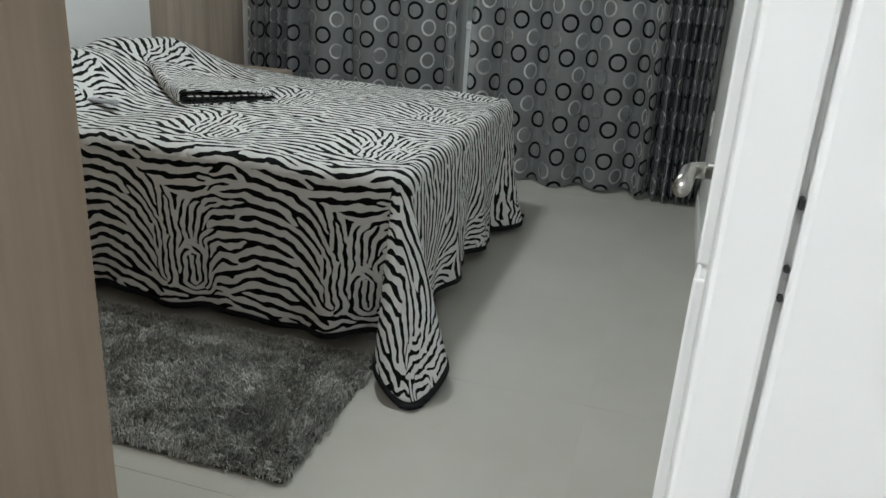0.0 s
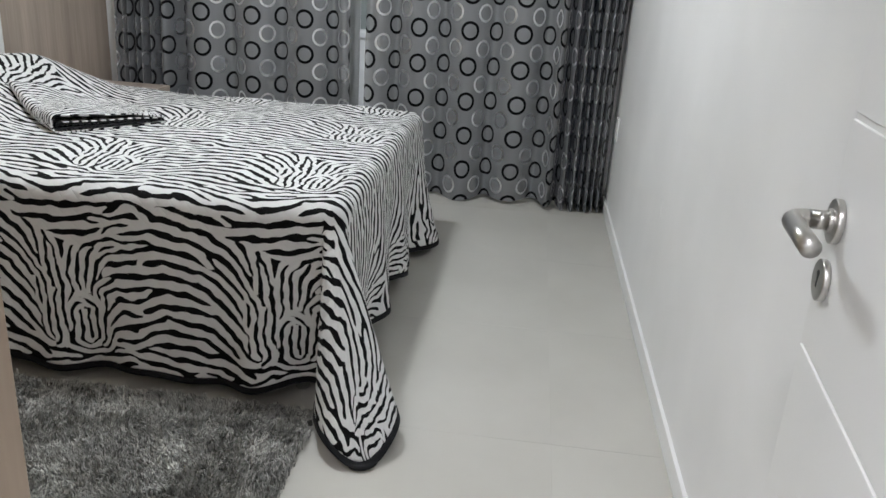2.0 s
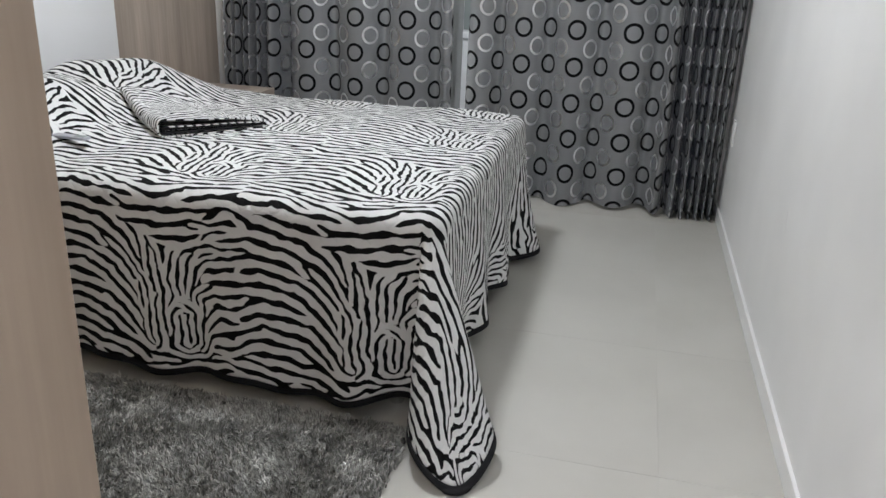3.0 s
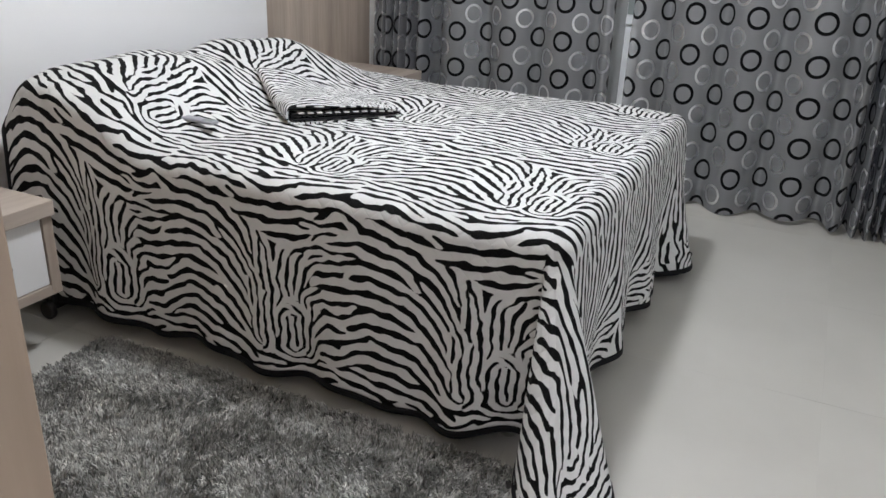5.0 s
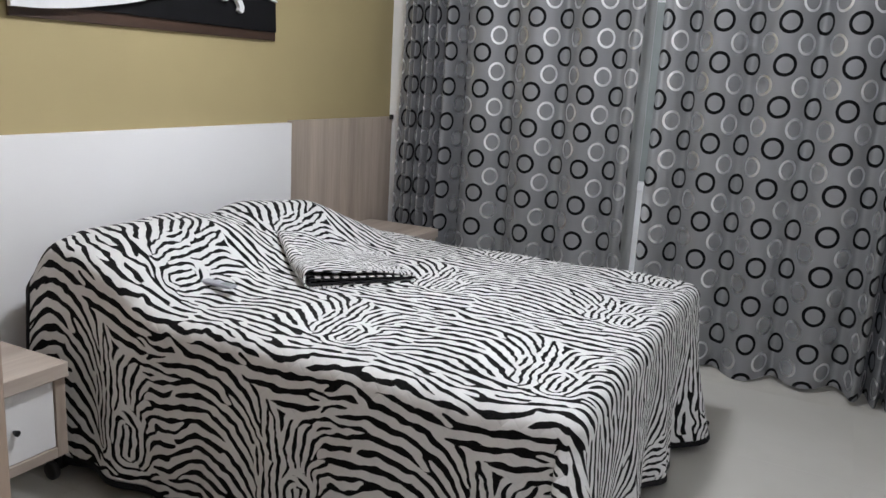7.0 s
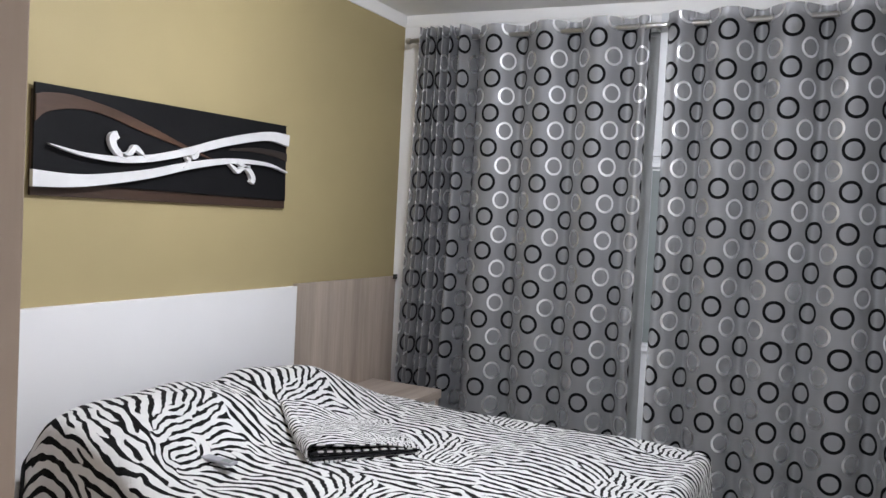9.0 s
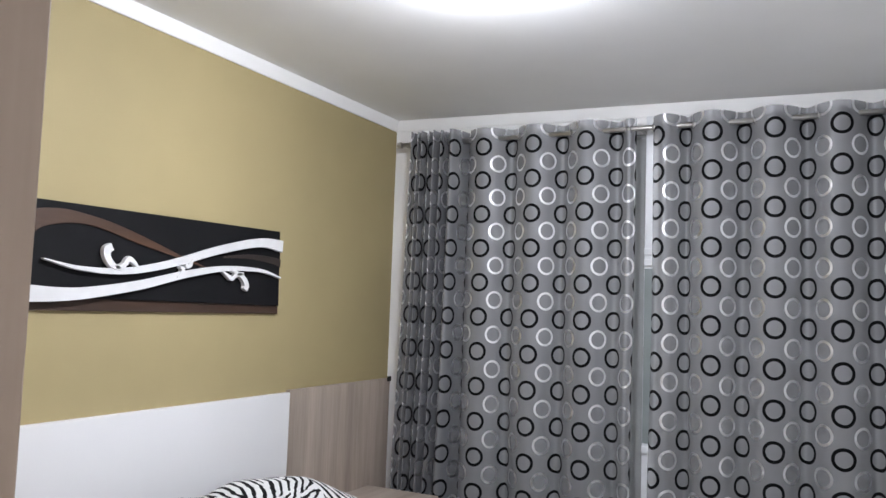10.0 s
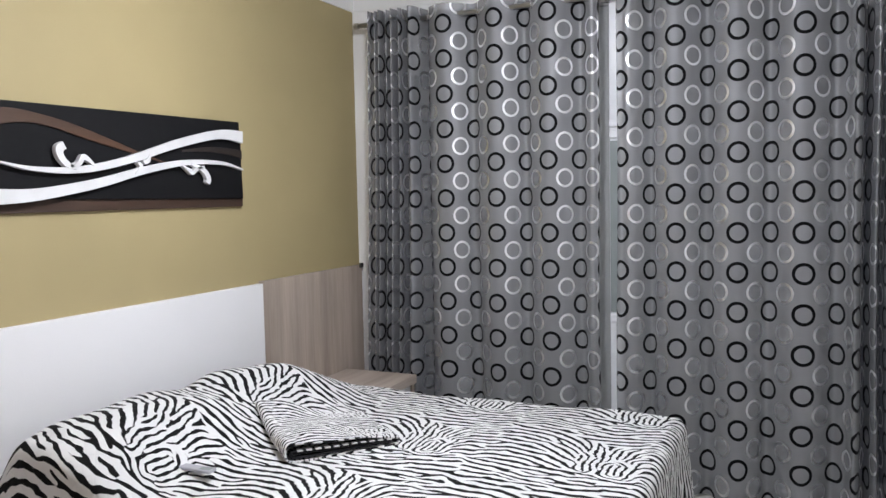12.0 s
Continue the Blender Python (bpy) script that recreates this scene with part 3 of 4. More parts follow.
# printed stripes: oriented bands grown from noise, on one repeat of the print
def zebra_print(pu, pv, step, wave):
    nu, nv = int(round(pu / step)), int(round(pv / step))
    rng = np.random.default_rng(5)
    a = np.linspace(0, 1, nu, endpoint=False)[:, None] + np.zeros((1, nv))
    b = np.linspace(-0.5, 0.5, nv, endpoint=False)[None, :] + np.zeros((nu, 1))

    def ripple(low, high, count):
        """Smooth repeating unevenness of about unit size, in so many waves a repeat."""
        f = np.zeros((nu, nv))
        for _ in range(count):
            k, way = rng.uniform(low, high), rng.uniform(0, math.pi)
            f += np.sin(2 * math.pi * (round(k * math.cos(way)) * a + round(k * math.sin(way)) * b + rng.random()))
        return f / math.sqrt(count / 2)

    # each repeat: a row of stripes that arch, steepen and stand upright in an eye, then start level again; level stripes between rows
    lean = (a + 0.12 * b + 0.012 * ripple(2, 4, 6)) % 1.0
    turn_at = [0.0, 0.06, 0.10, 0.14, 0.19, 0.30, 0.42, 0.52, 0.62, 0.72, 0.81, 0.89, 1.0]
    turn_by = [-90, -97, -116, -158, -184, -164, -172, -188, -206, -226, -246, -262, -270]
    row = np.radians(np.interp(lean, turn_at, turn_by)) + 0.11 * ripple(3, 6, 8) + 0.15 * ripple(8, 12, 10)
    wavy = 0.22 * np.sin(2 * math.pi * (a + 0.15)) + 0.10 * ripple(3, 6, 8) + 0.16 * ripple(8, 12, 10)
    m_row = np.exp(-(np.abs(b - 0.03 + 0.02 * ripple(2, 4, 5)) / 0.285) ** 7)
    cx = m_row * np.cos(2 * row) + (1 - m_row) * np.cos(2 * wavy)
    sx = m_row * np.sin(2 * row) + (1 - m_row) * np.sin(2 * wavy)
    # closed rings low in the eye
    du, dv = ((lean + 0.5) % 1.0 - 0.5) * pu - 0.01, (b + 0.13) * pv
    rest = dv - np.clip(dv, -0.05, 0.05)
    dist = np.hypot(du, rest) + 1e-6
    w = np.exp(-(dist / 0.065) ** 4)
    gx, gy = du / dist, rest / dist
    cx = (1 - w) * cx + w * (gy ** 2 - gx ** 2)
    sx = (1 - w) * sx - w * 2 * gx * gy
    theta = 0.5 * np.arctan2(sx, cx)
    fu = np.fft.fftfreq(nu, step)[:, None]
    fv = np.fft.fftfreq(nv, step)[None, :]
    rad, ang = np.hypot(fu, fv), np.arctan2(fv, fu)
    img = rng.standard_normal((nu, nv))
    turns = [k * math.pi / 16 for k in range(16)]
    # finer stripes round the eye, broader ones between
    eye = np.exp(-(np.minimum(lean, 1 - lean) * pu / 0.11) ** 2) * m_row
    fine = np.clip(0.30 + 0.7 * eye + 0.18 * ripple(2, 4, 8), 0, 1)
    bands = []
    for t in turns:
        weight = np.exp(9.0 * (np.cos(2 * (theta - t)) - 1))
        off = np.exp(11.0 * (np.cos(2 * (ang - t - math.pi / 2)) - 1))
        for length, share in ((wave * 0.76, fine), (wave * 1.30, 1 - fine)):
            bands.append((weight * share, np.exp(-((rad - 1 / length) / (0.36 / length)) ** 2) * off))
    total = sum(wt for wt, _ in bands)
    for _ in range(22):
        spec = np.fft.fft2(img)
        out = sum(wt * np.fft.ifft2(spec * fl).real for wt, fl in bands) / total
        img = np.tanh(1.8 * out / out.std())
    out = np.fft.ifft2(np.fft.fft2(img) * np.exp(-(rad * 0.006) ** 2)).real
    # uneven stripe widths
    return out + 0.17 * ripple(6, 14, 16)


PU, PV, STEP = 0.68, 0.656, 0.004
PRINT = zebra_print(PU, PV, STEP, 0.0335)


def printed(u, v):
    """The print's value at cloth places u, v, blended between its cells."""
    nu, nv = PRINT.shape
    u, v = (u + 0.0022 * np.sin(57 * v + 31 * u) + 0.0012 * np.sin(113 * u - 131 * v),
            v + 0.0026 * np.sin(49 * u + 1.9 * np.sin(37 * v)) + 0.0014 * np.sin(107 * u + 3 * np.sin(41 * v)))
    i, j = (u / PU) % 1.0 * nu, (v / PV) % 1.0 * nv
    i0, j0 = np.floor(i).astype(int), np.floor(j).astype(int)
    f, g = i - i0, j - j0
    i0, j0 = i0 % nu, j0 % nv
    i1, j1 = (i0 + 1) % nu, (j0 + 1) % nv
    return PRINT[i0, j0] * (1 - f) * (1 - g) + PRINT[i1, j0] * f * (1 - g) + PRINT[i0, j1] * (1 - f) * g + PRINT[i1, j1] * f * g


def grid_mesh(name, xyz, material, parent, stripe=None, uv=None, label="", keep=None):
    """A smooth sheet from an array of places, with the print as an attribute and UV in metres."""
    a, b = xyz.shape[:2]
    idx = np.arange(a * b).reshape(a, b)
    quads = np.stack([idx[:-1, :-1], idx[1:, :-1], idx[1:, 1:], idx[:-1, 1:]], -1)
    quads = quads.reshape(-1, 4) if keep is None else quads[keep]
    used, inv = np.unique(quads, return_inverse=True)
    quads = inv.reshape(-1, 4)
    me = bpy.data.meshes.new(name)
    me.from_pydata(xyz.reshape(-1, 3)[used].tolist(), [], quads.tolist())
    me.materials.append(material)
    me.polygons.foreach_set("use_smooth", [True] * len(me.polygons))
    if stripe is not None:
        at = me.attributes.new("stripe", "FLOAT", "POINT")
        at.data.foreach_set("value", stripe.reshape(-1)[used].astype(np.float32))
    if uv is not None:
        layer = me.uv_layers.new(name="UVMap")
        layer.data.foreach_set("uv", uv.reshape(-1, 2)[used][quads.reshape(-1)].astype(np.float32).reshape(-1))
    me.update()
    ob = new(name, me)
    if parent is not None:
        ob.parent = parent
        if parent.type == "EMPTY":
            ob.matrix_parent_inverse = Matrix.Translation(parent.location).inverted()
    if label:
        ob["label"] = label
    return ob


def bell(t, k):
    return np.exp(-np.abs(t) ** k)


def bed_top(x, y):
    """Height of the cover over mattress and two pillows."""
    run = np.where(x < 0.30, 0.15, 0.33)
    near = 0.210 * bell((x - 0.30) / run, 3.2) * bell((y - 2.86) / 0.46, 4.2)
    far = 0.184 * bell((x - 0.30) / (run + 0.02), 3.2) * bell((y - 3.56) / 0.43, 3.4)
    ripple = 0.006 * np.sin(5.1 * x + 2.0 * y) * np.sin(3.7 * y + 1.0) + 0.004 * np.sin(11 * x - 6 * y)
    lumps = 0.010 * np.sin(14 * x + 3 * y) * np.sin(11 * y + 2) * bell((x - 0.35) / 0.3, 4)
    crown = 0.012 * np.clip(1 - ((y - 3.34) / 0.84) ** 2, 0, 1)
    return BZ + (near ** 3 + far ** 3) ** (1 / 3) + ripple + lumps + crown


def bedspread():
    rnd = 0.055
    x0, x1, y0, y1 = 0.125, BX1 - rnd, BY0 + rnd, BY1 - rnd
    length, width = x1 - x0, y1 - y0
    drop_n, drop_f, drop_e = 0.632, 0.60, 0.622
    tape = [0.0, 0.007, 0.014, 0.021]
    us = np.concatenate([[0.0, 0.007, 0.014, 0.021], np.arange(0.028, length + drop_e - 0.025, 0.0048), [length + drop_e - t for t in tape[::-1]]])
    vs = np.concatenate([[-drop_n + t for t in tape], np.arange(-drop_n + 0.028, width + drop_f - 0.025, 0.0048), [width + drop_f - t for t in tape[::-1]]])
    u, v = np.meshgrid(us, vs, indexing="ij")
    flat_u, flat_v = u.copy(), v.copy()
    near = v < width / 2
    d = np.where(near, np.maximum(-v, 0), np.maximum(v - width, 0))
    e = np.maximum(u - length, 0)
    top_d = np.where(near, drop_n, drop_f)
    # rounded cloth corners
    a, b = d / top_d, e / drop_e
    k = (a ** 6 + b ** 6) ** (1 / 6)
    ratio = np.where(k > 1e-9, np.maximum(a, b) / np.maximum(k, 1e-9), 1)
    d, e = d * ratio, e * ratio
    # uneven hang of the hem
    uu, vv = np.clip(u, 0, length), np.clip(v, 0, width)
    d = d * (1 + 0.018 * np.sin(uu * 5.2 + 0.6) + 0.012 * np.sin(uu * 13.0))
    d = d * (1 + 0.045 * np.clip(1.4 - uu, 0, 1.4) / 1.4) + (d / top_d) * np.maximum(bed_top(x0 + uu, y0 + vv) - BZ - 0.012, 0) * 0.8
    e = e * (1 + 0.03 * np.sin(vv * 6.0 + 1.0) + 0.05 * bell((vv - 1.45) / 0.22, 2))
    r = np.hypot(d, e)
    th = np.arctan2(d, e)
    deg = np.degrees(th)
    bx, by = x0 + uu, y0 + vv
    arc = rnd * math.pi / 2
    out = np.where(r < arc, rnd * np.sin(np.minimum(r, arc) / rnd), rnd)
    down = np.where(r < arc, rnd * (1 - np.cos(np.minimum(r, arc) / rnd)), rnd + r - arc)
    hang = np.maximum(r - arc, 0)
    corner = (d > 0) & (e > 0)
    side = (d > 0) & (e <= 0)
    tail = np.where(near, 0.465 * np.exp(-((deg - 42) / 34) ** 4), 0.07 * np.exp(-((deg - 25) / 26) ** 2)) - 0.05 * np.exp(-((deg - 84) / 7) ** 2) - 0.05 * np.exp(-((deg - 8) / 8) ** 2)
    folds_side = 0.018 * np.sin(uu * 15.0 + 1.5 * np.sin(uu * 4.0)) + 0.012 * np.sin(uu * 29 + 1) + 0.03 * bell((uu - 1.78) / 0.10, 2) - 0.03 * bell((uu - 1.93) / 0.07, 2)
    folds_foot = 0.030 * np.sin(vv * 13.5 + 0.637) + 0.012 * np.sin(vv * 29) + 0.085 * bell((vv - 1.46) / 0.10, 2)
    fl = np.where(corner, np.where(near, 0.045, 0.038 + 0.007 * deg / 90) + tail, np.where(side, 0.045, 0.038))
    wave = np.where(side | (corner & (deg > 75)), folds_side, 0) + np.where((e > 0) & (d <= 0), folds_foot, 0)
    out = out + hang * fl + wave * np.clip(hang / 0.55, 0, 1) ** 1.4
    down = np.where(r < arc, down, rnd + hang * np.sqrt(np.maximum(1 - fl ** 2, 0.5)))
    z = bed_top(bx, by) - down
    floor_z = 0.010 + 0.004 * np.sin(uu * 40) ** 2
    over = np.maximum(floor_z - z, 0)
    out = out + over * 0.85
    z = np.maximum(z, floor_z)
    sgn = np.where(near, -1.0, 1.0)
    # the near tail swings towards the doorway side
    lead = np.where(near & corner, 0.30 * np.sin(np.pi * np.clip(deg / 90, 0, 1)) ** 0.6, 0)
    x = bx + out * np.cos(th + lead) * (r > 0)
    y = by + sgn * out * np.sin(th + lead) * (r > 0)
    xyz = np.stack([x, y, z], -1)
    spread = thing("bedspread", (1.1, 3.27, BZ), "black and white zebra striped quilted bedspread draped over the bed", "bedspread")
    stripe = printed(flat_u - (1.977 - x0), flat_v - 0.262 + PV / 2)
    uv = np.stack([flat_u, flat_v], -1)
    nu, nv = len(us) - 1, len(vs) - 1
    inner = np.zeros((nu, nv), bool)
    inner[3:-3, 3:-3] = True
    cloth = grid_mesh("cloth", xyz, ZEBRA, spread, stripe, uv, "", inner)
    tape_ob = grid_mesh("binding", xyz, BINDING, spread, None, uv, "black binding tape along the hem", ~inner)
    for ob, t in ((cloth, 0.006), (tape_ob, 0.011)):
        mod = ob.modifiers.new("thickness", "SOLIDIFY")
        mod.thickness, mod.offset = t, 0.0
    return spread


bedspread()


def folded_cover():
    """A spare piece of the same cloth, folded in layers round a rolled edge, lying on the bed."""
    t = thing("folded_blanket", (0.85, 3.2, 0.68), "folded zebra striped blanket with black binding, lying on the bedspread", "blanket")
    corner = np.array((0.912, 3.030))   # the rolled edge's front end
    along = np.array((0.262, 0.350))    # along the open front edge
    back = np.array((-0.34, 0.275))      # towards the pillows
    length = float(np.hypot(*along))

    def layer(inset, height, fs):
        """A sheet out along the bed, round the rolled edge and back on top; inset and height shrink the inner ones."""
        gs = np.concatenate([np.linspace(0, 0.44, 50), np.linspace(0.45, 0.55, 14), np.linspace(0.56, 1, 60)])
        f, g = np.meshgrid(fs, gs, indexing="ij")
        r = height / 2
        ang = np.clip((g - 0.44) / 0.12, 0, 1) * math.pi
        w = np.where(g < 0.44, g / 0.44, np.where(g > 0.56, (1 - g) / 0.44, 1.0))
        reach = 1 - (inset + r) / length
        q = w * reach + np.sin(ang) * r / length
        upper = (1 - np.cos(ang)) / 2
        # the top droops onto the lower sheet towards the open end, with a soft swell behind the front edge
        droop = 1 - 0.72 * (1 - w) ** 1.6
        swell = 0.016 * np.sin(math.pi * np.clip(1.15 - w, 0, 1)) * np.sin(math.pi * np.clip(0.25 + f, 0, 1)) + 0.006 * np.sin(9 * f + 7 * w)
        slump = 1 - 0.45 * np.clip(f, 0, 1) ** 2
        h = 0.004 + inset * 0.55 + upper * (height * droop * slump + swell * (1 if inset == 0 else 0.4))
        skew = 0.03 * f * (1 - w)
        x = corner[0] + along[0] * (1 - q + skew) + back[0] * f
        y = corner[1] + along[1] * (1 - q + skew) + back[1] * f
        uv = np.stack([f * 0.57, np.cumsum(np.concatenate([[0], np.abs(np.diff(gs))]))[None, :] * 0.9 + 0 * f], -1)
        return np.stack([x, y, bed_top(x, y) + 0.006 + h], -1), uv

    xyz, uv = layer(0.0, 0.048, np.linspace(0, 1, 90))
    cloth = grid_mesh("cloth", xyz, ZEBRA, t, printed(1.5 * uv[..., 1] + 0.1, 1.5 * uv[..., 0] + 0.24), uv)
    cloth.modifiers.new("thickness", "SOLIDIFY").thickness = 0.007
    # bound edges of the inner layers, seen along the open front
    for inset, height in ((0.014, 0.021), (0.022, 0.008)):
        rim, _ = layer(inset, height, np.linspace(0.006, 0.05, 4))
        mod = grid_mesh("binding", rim, BINDING, t, None, None, "black binding tape").modifiers.new("thickness", "SOLIDIFY")
        mod.thickness, mod.offset = 0.0045, 0.0
    core, _ = layer(0.015, 0.022, np.linspace(0.001, 0.05, 4))
    for k in range(66, 118, 5):
        mod = grid_mesh("inner_layer", core[:, k:k + 4], TICKING, t, None, None, "white edge of a folded layer").modifiers.new("thickness", "SOLIDIFY")
        mod.thickness, mod.offset = 0.005, 0.0


folded_cover()

# slim pale box beside the pillow
zb = float(bed_top(np.array(0.688), np.array(2.79)))
bm = box(-0.098, -0.020, 0.0, 0.098, 0.020, 0.011, 0.004, 3)
bm.transform(Matrix.Translation((0.688, 2.79, zb + 0.006)) @ Matrix.Rotation(radians(4), 4, "Z") @ Matrix.Rotation(radians(2), 4, "Y"))
remote = thing("remote_control", (0.688, 2.79, zb), "slim pale grey remote control lying on the bedspread", "remote control")
part("body", bm, GREY_PLASTIC, remote)
bm = box(0.05, -0.014, 0.0112, 0.09, 0.014, 0.0120, 0.0004)
bm.transform(Matrix.Translation((0.688, 2.79, zb + 0.006)) @ Matrix.Rotation(radians(4), 4, "Z") @ Matrix.Rotation(radians(2), 4, "Y"))
part("display", bm, STRAP, remote)


# ---- curtains on a steel rod ----
YC, ROD_Z = 4.975, 2.632
rod = thing("curtain_rod", (1.6, YC, ROD_Z), "brushed steel curtain rod with end caps above the window", "curtain rod")
part("bar", cylinder((0.115, YC, ROD_Z), (3.095, YC, ROD_Z), 0.0142, 24), STEEL, rod, "", True)
for x in (0.10, 3.098):
    part("end_cap", cylinder((x - 0.012, YC, ROD_Z), (x + 0.014, YC, ROD_Z), 0.019, 24, bevel=0.003), STEEL, rod, "", True)
for x in (0.15, 1.60, 3.06):
    part("bracket", box(x - 0.008, YC + 0.010, ROD_Z - 0.014, x + 0.008, YF - 0.001, ROD_Z + 0.008, 0.002), STEEL, rod)


LEAD = 0.42        # how much wider the forward bulges are than the hollows


def fold_depth(width, cloth=0.380):
    """Depth of a fold of this width that takes up so much cloth."""
    lo, hi = 0.0, 0.2
    t = np.linspace(0, 1, 200)
    x = width * (t + LEAD * (1 - np.cos(2 * math.pi * t)) / (2 * math.pi))
    for _ in range(30):
        mid = (lo + hi) / 2
        if np.hypot(np.diff(x), np.diff(mid * np.sin(2 * math.pi * t))).sum() < cloth:
            lo = mid
        else:
            hi = mid
    return mid


def curtain(x_from, x_to, waves, anchor, seed, label):
    """A grommet curtain hung in even waves, crowded where a wave is narrow. waves: (width, depth) from one end to the other."""
    rng = np.random.default_rng(seed)
    xs, ys = [x_from], [0.0]
    total = sum(w for w, _ in waves)
    k = (x_to - x_from) / total
    x = x_from
    crossings = []
    for w, dep in waves:
        w *= k
        n = 30
        for i in range(1, n + 1):
            t = i / n
            xs.append(x + w * (t + LEAD * (1 - math.cos(2 * math.pi * t)) / (2 * math.pi)))
            ys.append(-dep * math.sin(2 * math.pi * t))
        crossings += [x + 0.001, x + w / 2]
        x += w
    xs, ys = np.array(xs), np.array(ys)
    front = 30 * anchor + 8      # the forward bulge that a column of rings sits on
    arc = np.concatenate([[0], np.cumsum(np.hypot(np.diff(xs), np.diff(ys)))])
    zs = np.linspace(0.018, 2.690, 90)
    m = len(xs)
    xyz, uv = np.zeros((m, 90, 3)), np.zeros((m, 90, 2))
    ph = rng.uniform(0, 6.28, 4)
    for j, z in enumerate(zs):
        low = 1 - z / 2.65
        swell = 1 + 0.05 * low + 0.08 * math.sin(2.3 * z + ph[0])
        drift = 0.004 * low * np.sin(xs * 17 + ph[2] - 1.5 * z)
        xyz[:, j, 0] = xs + drift * 0.9 + 0.006 * np.sin(3 * z + xs * 9) * low - (0.07 * low if x_from < 1 else 0.0) * np.clip(1 - (xs - x_from) / 0.5, 0, 1)
        xyz[:, j, 1] = YC + ys * swell + 0.008 * low * np.sin(xs * 11 + 2.2 * z + ph[3])
        xyz[:, j, 2] = z + (0.012 * np.sin(xs * 7 + ph[0]) + 0.006 * np.sin(xs * 19)) * max(0, 1 - z / 0.3)
        uv[:, j, 0] = arc - arc[front] + 0.095
        uv[:, j, 1] = z - 2.380 + 0.099
    t = thing("curtain", ((x_from + x_to) / 2, YC, ROD_Z), label, "curtain", "curtains at the window")
    cloth = grid_mesh("cloth", xyz, CURTAIN, t, None, uv)
    # hem and heading are turned over behind the cloth
    top, top_uv = xyz[:, -5:].copy(), uv[:, -5:].copy()
    top[..., 1] += 0.006
    top_uv[..., 1] = 2 * uv[0, -1, 1] - top_uv[..., 1]
    grid_mesh("heading", top, CURTAIN, cloth, None, top_uv, "doubled heading")
    fold, fold_uv = xyz[:, :5].copy(), uv[:, :5].copy()
    fold[..., 1] += 0.006
    fold_uv[..., 1] = 2 * uv[0, 0, 1] - fold_uv[..., 1]
    grid_mesh("hem", fold, CURTAIN, cloth, None, fold_uv, "turned-up hem")
    for x in crossings:
        bm = bmesh.new()
        ring = [Vector((0, 0.021 * math.cos(a), 0.021 * math.sin(a))) for a in [2 * math.pi * i / 20 for i in range(20)]]
        rings = []
        for i, c in enumerate(ring):
            o = c.normalized()
            rings.append([bm.verts.new(Vector((x, YC, ROD_Z)) + c + 0.0035 * (math.cos(b) * o + math.sin(b) * Vector((1, 0, 0)))) for b in [2 * math.pi * q / 6 for q in range(6)]])
        for i in range(20):
            s, e = rings[i], rings[(i + 1) % 20]
            for q in range(6):
                bm.faces.new((s[q], s[(q + 1) % 6], e[(q + 1) % 6], e[q]))
        bmesh.ops.recalc_face_normals(bm, faces=bm.faces)
        part("grommet", bm, CHROME, t, "", True)
    return t


W, V = (0.305, fold_depth(0.305)), (0.297, fold_depth(0.297))
curtain(0.215, 1.572, [(0.036, 0.085), (0.034, 0.07), (0.04, 0.09), (0.036, 0.07), (0.042, 0.085), (0.05, 0.075), (0.125, 0.09), W, W, W, (0.055, 0.01)], 7, 3, "grey sheer curtain with black and silver rings, bunched at the corner")
curtain(1.662, 3.118, [(0.21, 0.05), V, V, V, (0.10, 0.085), (0.06, 0.075), (0.05, 0.085), (0.04, 0.07), (0.042, 0.085), (0.038, 0.07), (0.04, 0.08)], 1, 8, "grey sheer curtain with black and silver rings beside the white wall")


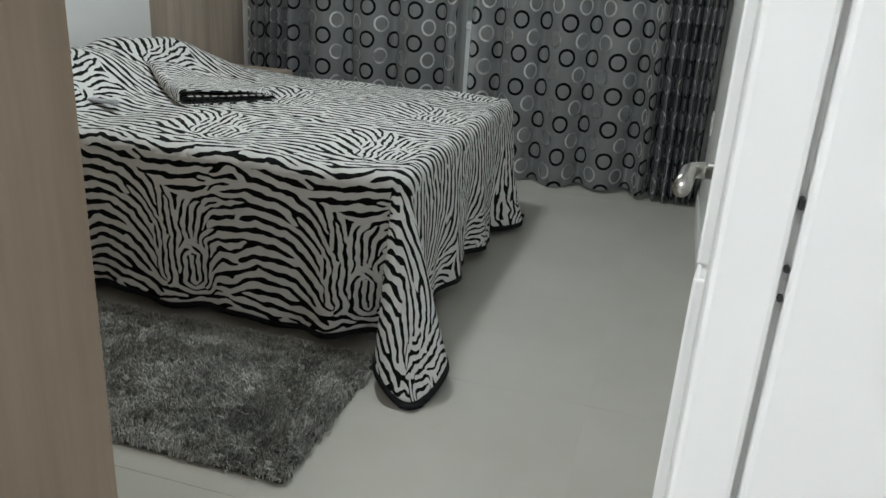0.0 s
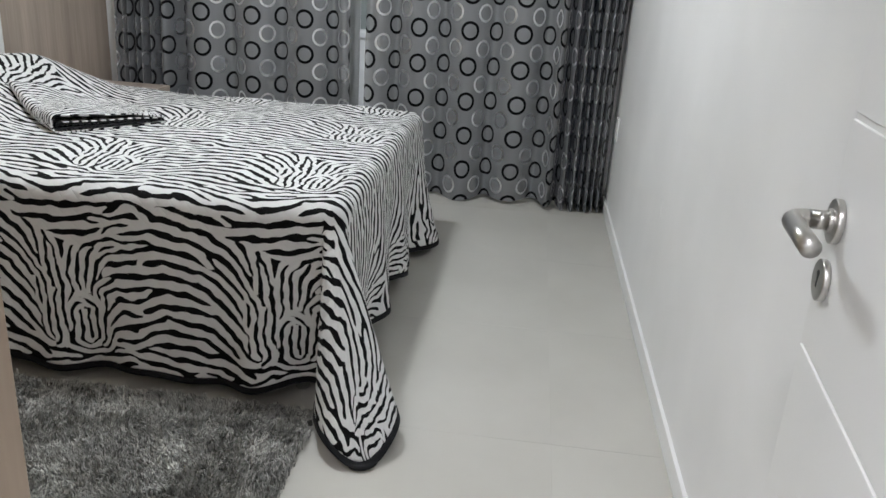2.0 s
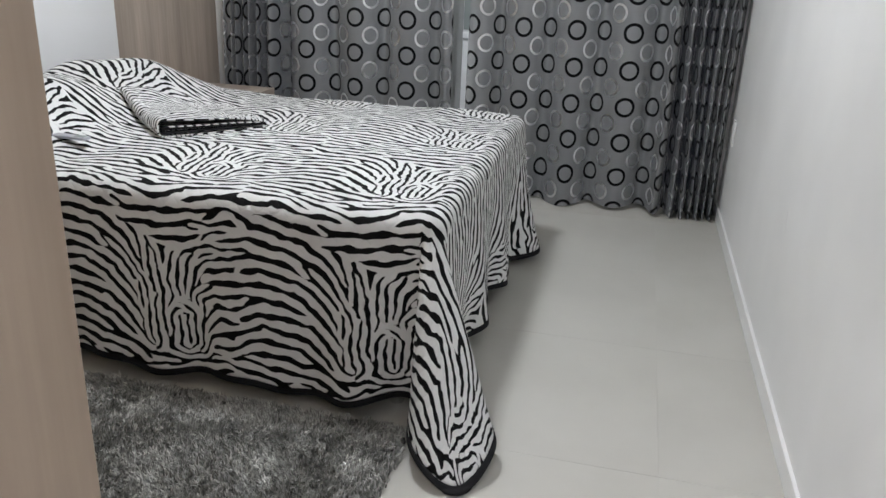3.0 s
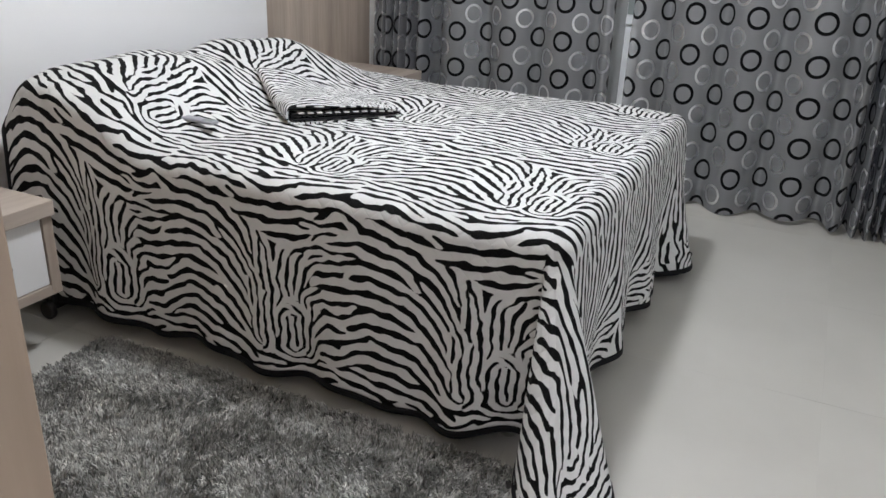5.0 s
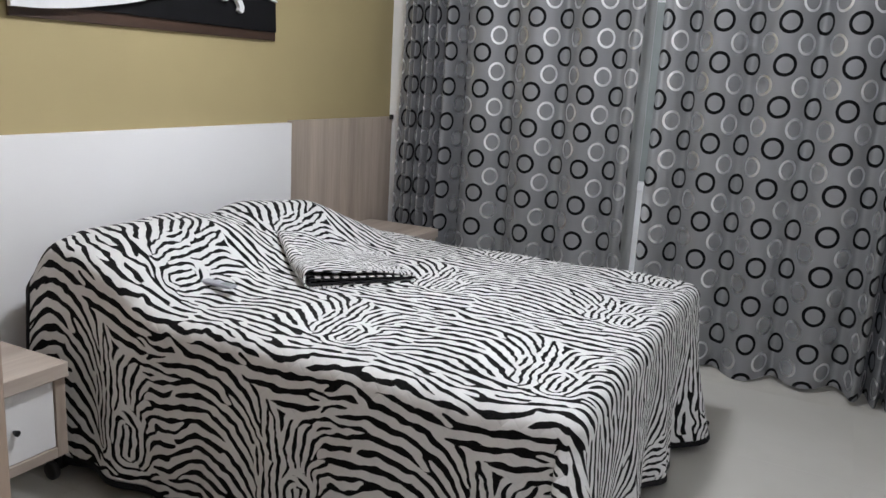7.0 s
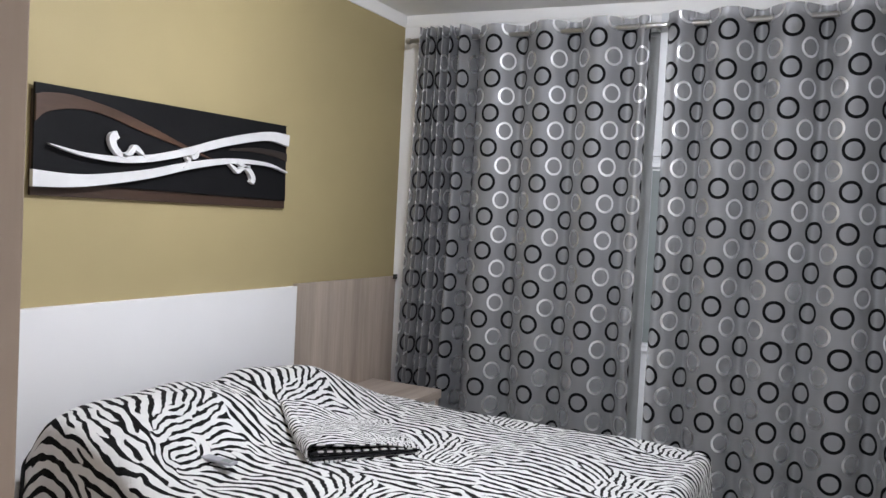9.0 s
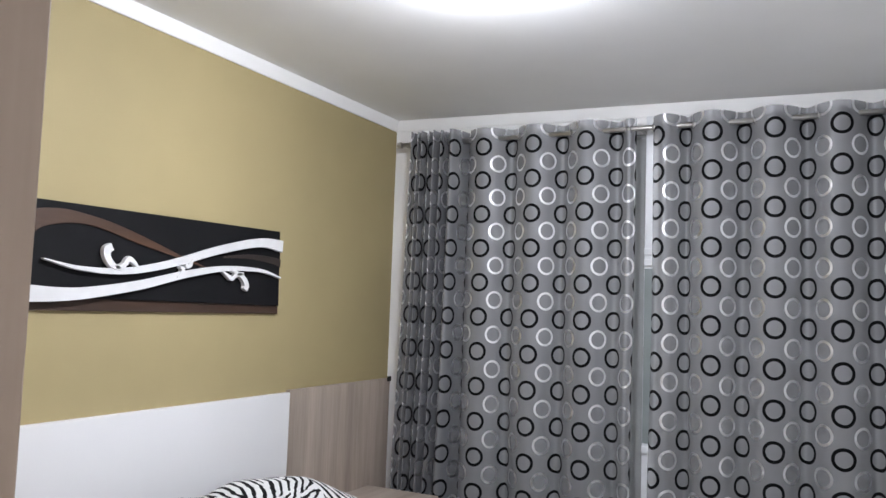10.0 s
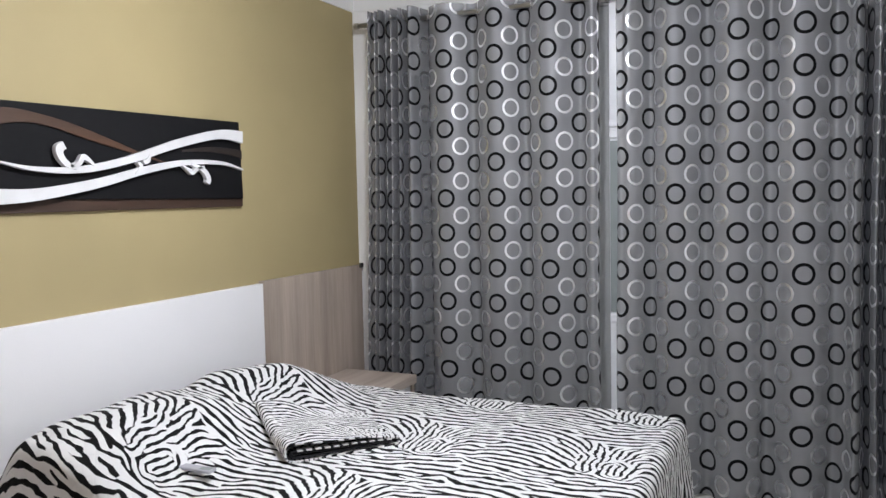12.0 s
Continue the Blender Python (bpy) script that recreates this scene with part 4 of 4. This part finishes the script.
# ---- rug ----
def rug():
    x0, x1, y0, y1 = 0.57, 2.09, 1.69, 2.435
    rng = np.random.default_rng(11)
    t = thing("rug", (1.3, 2.2, 0), "thick grey shag rug lying on the tiles beside the bed", "rug")
    part("backing", box(x0 + 0.015, y0 + 0.015, 0.001, x1 - 0.015, y1 - 0.015, 0.012, 0.004), RUG_BACK, t)
    tufts, strands = 7200, 15
    tx, ty = rng.uniform(x0 + 0.012, x1 - 0.012, tufts), rng.uniform(y0 + 0.012, y1 - 0.012, tufts)
    swirl = 2.2 * np.sin(tx * 6.0 + 1.7 * np.sin(ty * 7)) + 1.6 * np.sin(ty * 9 + tx * 3) + rng.normal(0, 1.1, tufts)
    bend = rng.uniform(0.1, 0.75, tufts)
    tall = rng.uniform(0.016, 0.029, tufts)
    px = np.repeat(tx, strands) + rng.normal(0, 0.0065, tufts * strands)
    py = np.repeat(ty, strands) + rng.normal(0, 0.0065, tufts * strands)
    # square corners, softly rounded
    cx = np.minimum(px - x0, x1 - px)
    cy = np.minimum(py - y0, y1 - py)
    keep = ~((cx < 0.05) & (cy < 0.05) & (np.hypot(0.05 - cx, 0.05 - cy) > 0.05))
    px, py = px[keep], py[keep]
    n = len(px)
    lean_dir = np.repeat(swirl, strands)[keep] + rng.normal(0, 0.5, n)
    lean = np.repeat(bend, strands)[keep] * rng.uniform(0.6, 1.3, n)
    h = np.repeat(tall, strands)[keep] * rng.uniform(0.75, 1.1, n)
    wd = rng.uniform(0.0014, 0.0030, n)
    dx, dy = np.cos(lean_dir), np.sin(lean_dir)
    tw = rng.uniform(0, math.pi, n)
    sx, sy = np.cos(tw) * wd, np.sin(tw) * wd
    base = np.stack([px, py, np.full(n, 0.008)], -1)
    mid = base + np.stack([dx * lean * h * 0.35, dy * lean * h * 0.35, h * 0.6], -1)
    tip = base + np.stack([dx * lean * h, dy * lean * h, h * (1 - 0.25 * lean)], -1)
    side = np.stack([sx, sy, np.zeros(n)], -1)
    verts = np.stack([base - side, base + side, mid + side * 0.9, mid - side * 0.9, tip], 1).reshape(-1, 3)
    k = np.arange(n)[:, None] * 5
    quads = (k + np.array([0, 1, 2, 3])).tolist()
    tris = (k + np.array([3, 2, 4])).tolist()
    me = bpy.data.meshes.new("shag")
    me.from_pydata(verts.tolist(), [], quads + tris)
    me.materials.append(RUG)
    ob = new("shag", me)
    ob.parent = t
    ob.matrix_parent_inverse = Matrix.Translation(t.location).inverted()
    tagged(ob, "long shaggy grey pile", kind="stuff")


rug()

# ---- floor: bed of grout with porcelain tiles ----
floor = structure("floor", box(-0.15, -1.35, -0.12, 3.865, YF + 0.15, -0.0012), GROUT, "pale polished porcelain tile floor", "floor")
TS, JOINT = 0.80, 0.0008
tile_mesh = None
for i in range(-1, 4):
    for j in range(-2, 6):
        cx, cy = 2.797 - 2.4 - TS / 2 + (i + 1) * TS, 0.42 + j * TS
        if cx > 4.2:
            continue
        if tile_mesh is None:
            bm = box(-TS / 2 + JOINT / 2, -TS / 2 + JOINT / 2, -0.0010, TS / 2 - JOINT / 2, TS / 2 - JOINT / 2, 0.0, 0.0003, 1)
            tile_mesh = bpy.data.meshes.new("tile")
            bm.to_mesh(tile_mesh)
            bm.free()
            tile_mesh.materials.append(TILE)
        tile = new("tile", tile_mesh)
        tile.parent = floor
        tile.location = (cx, cy, 0)
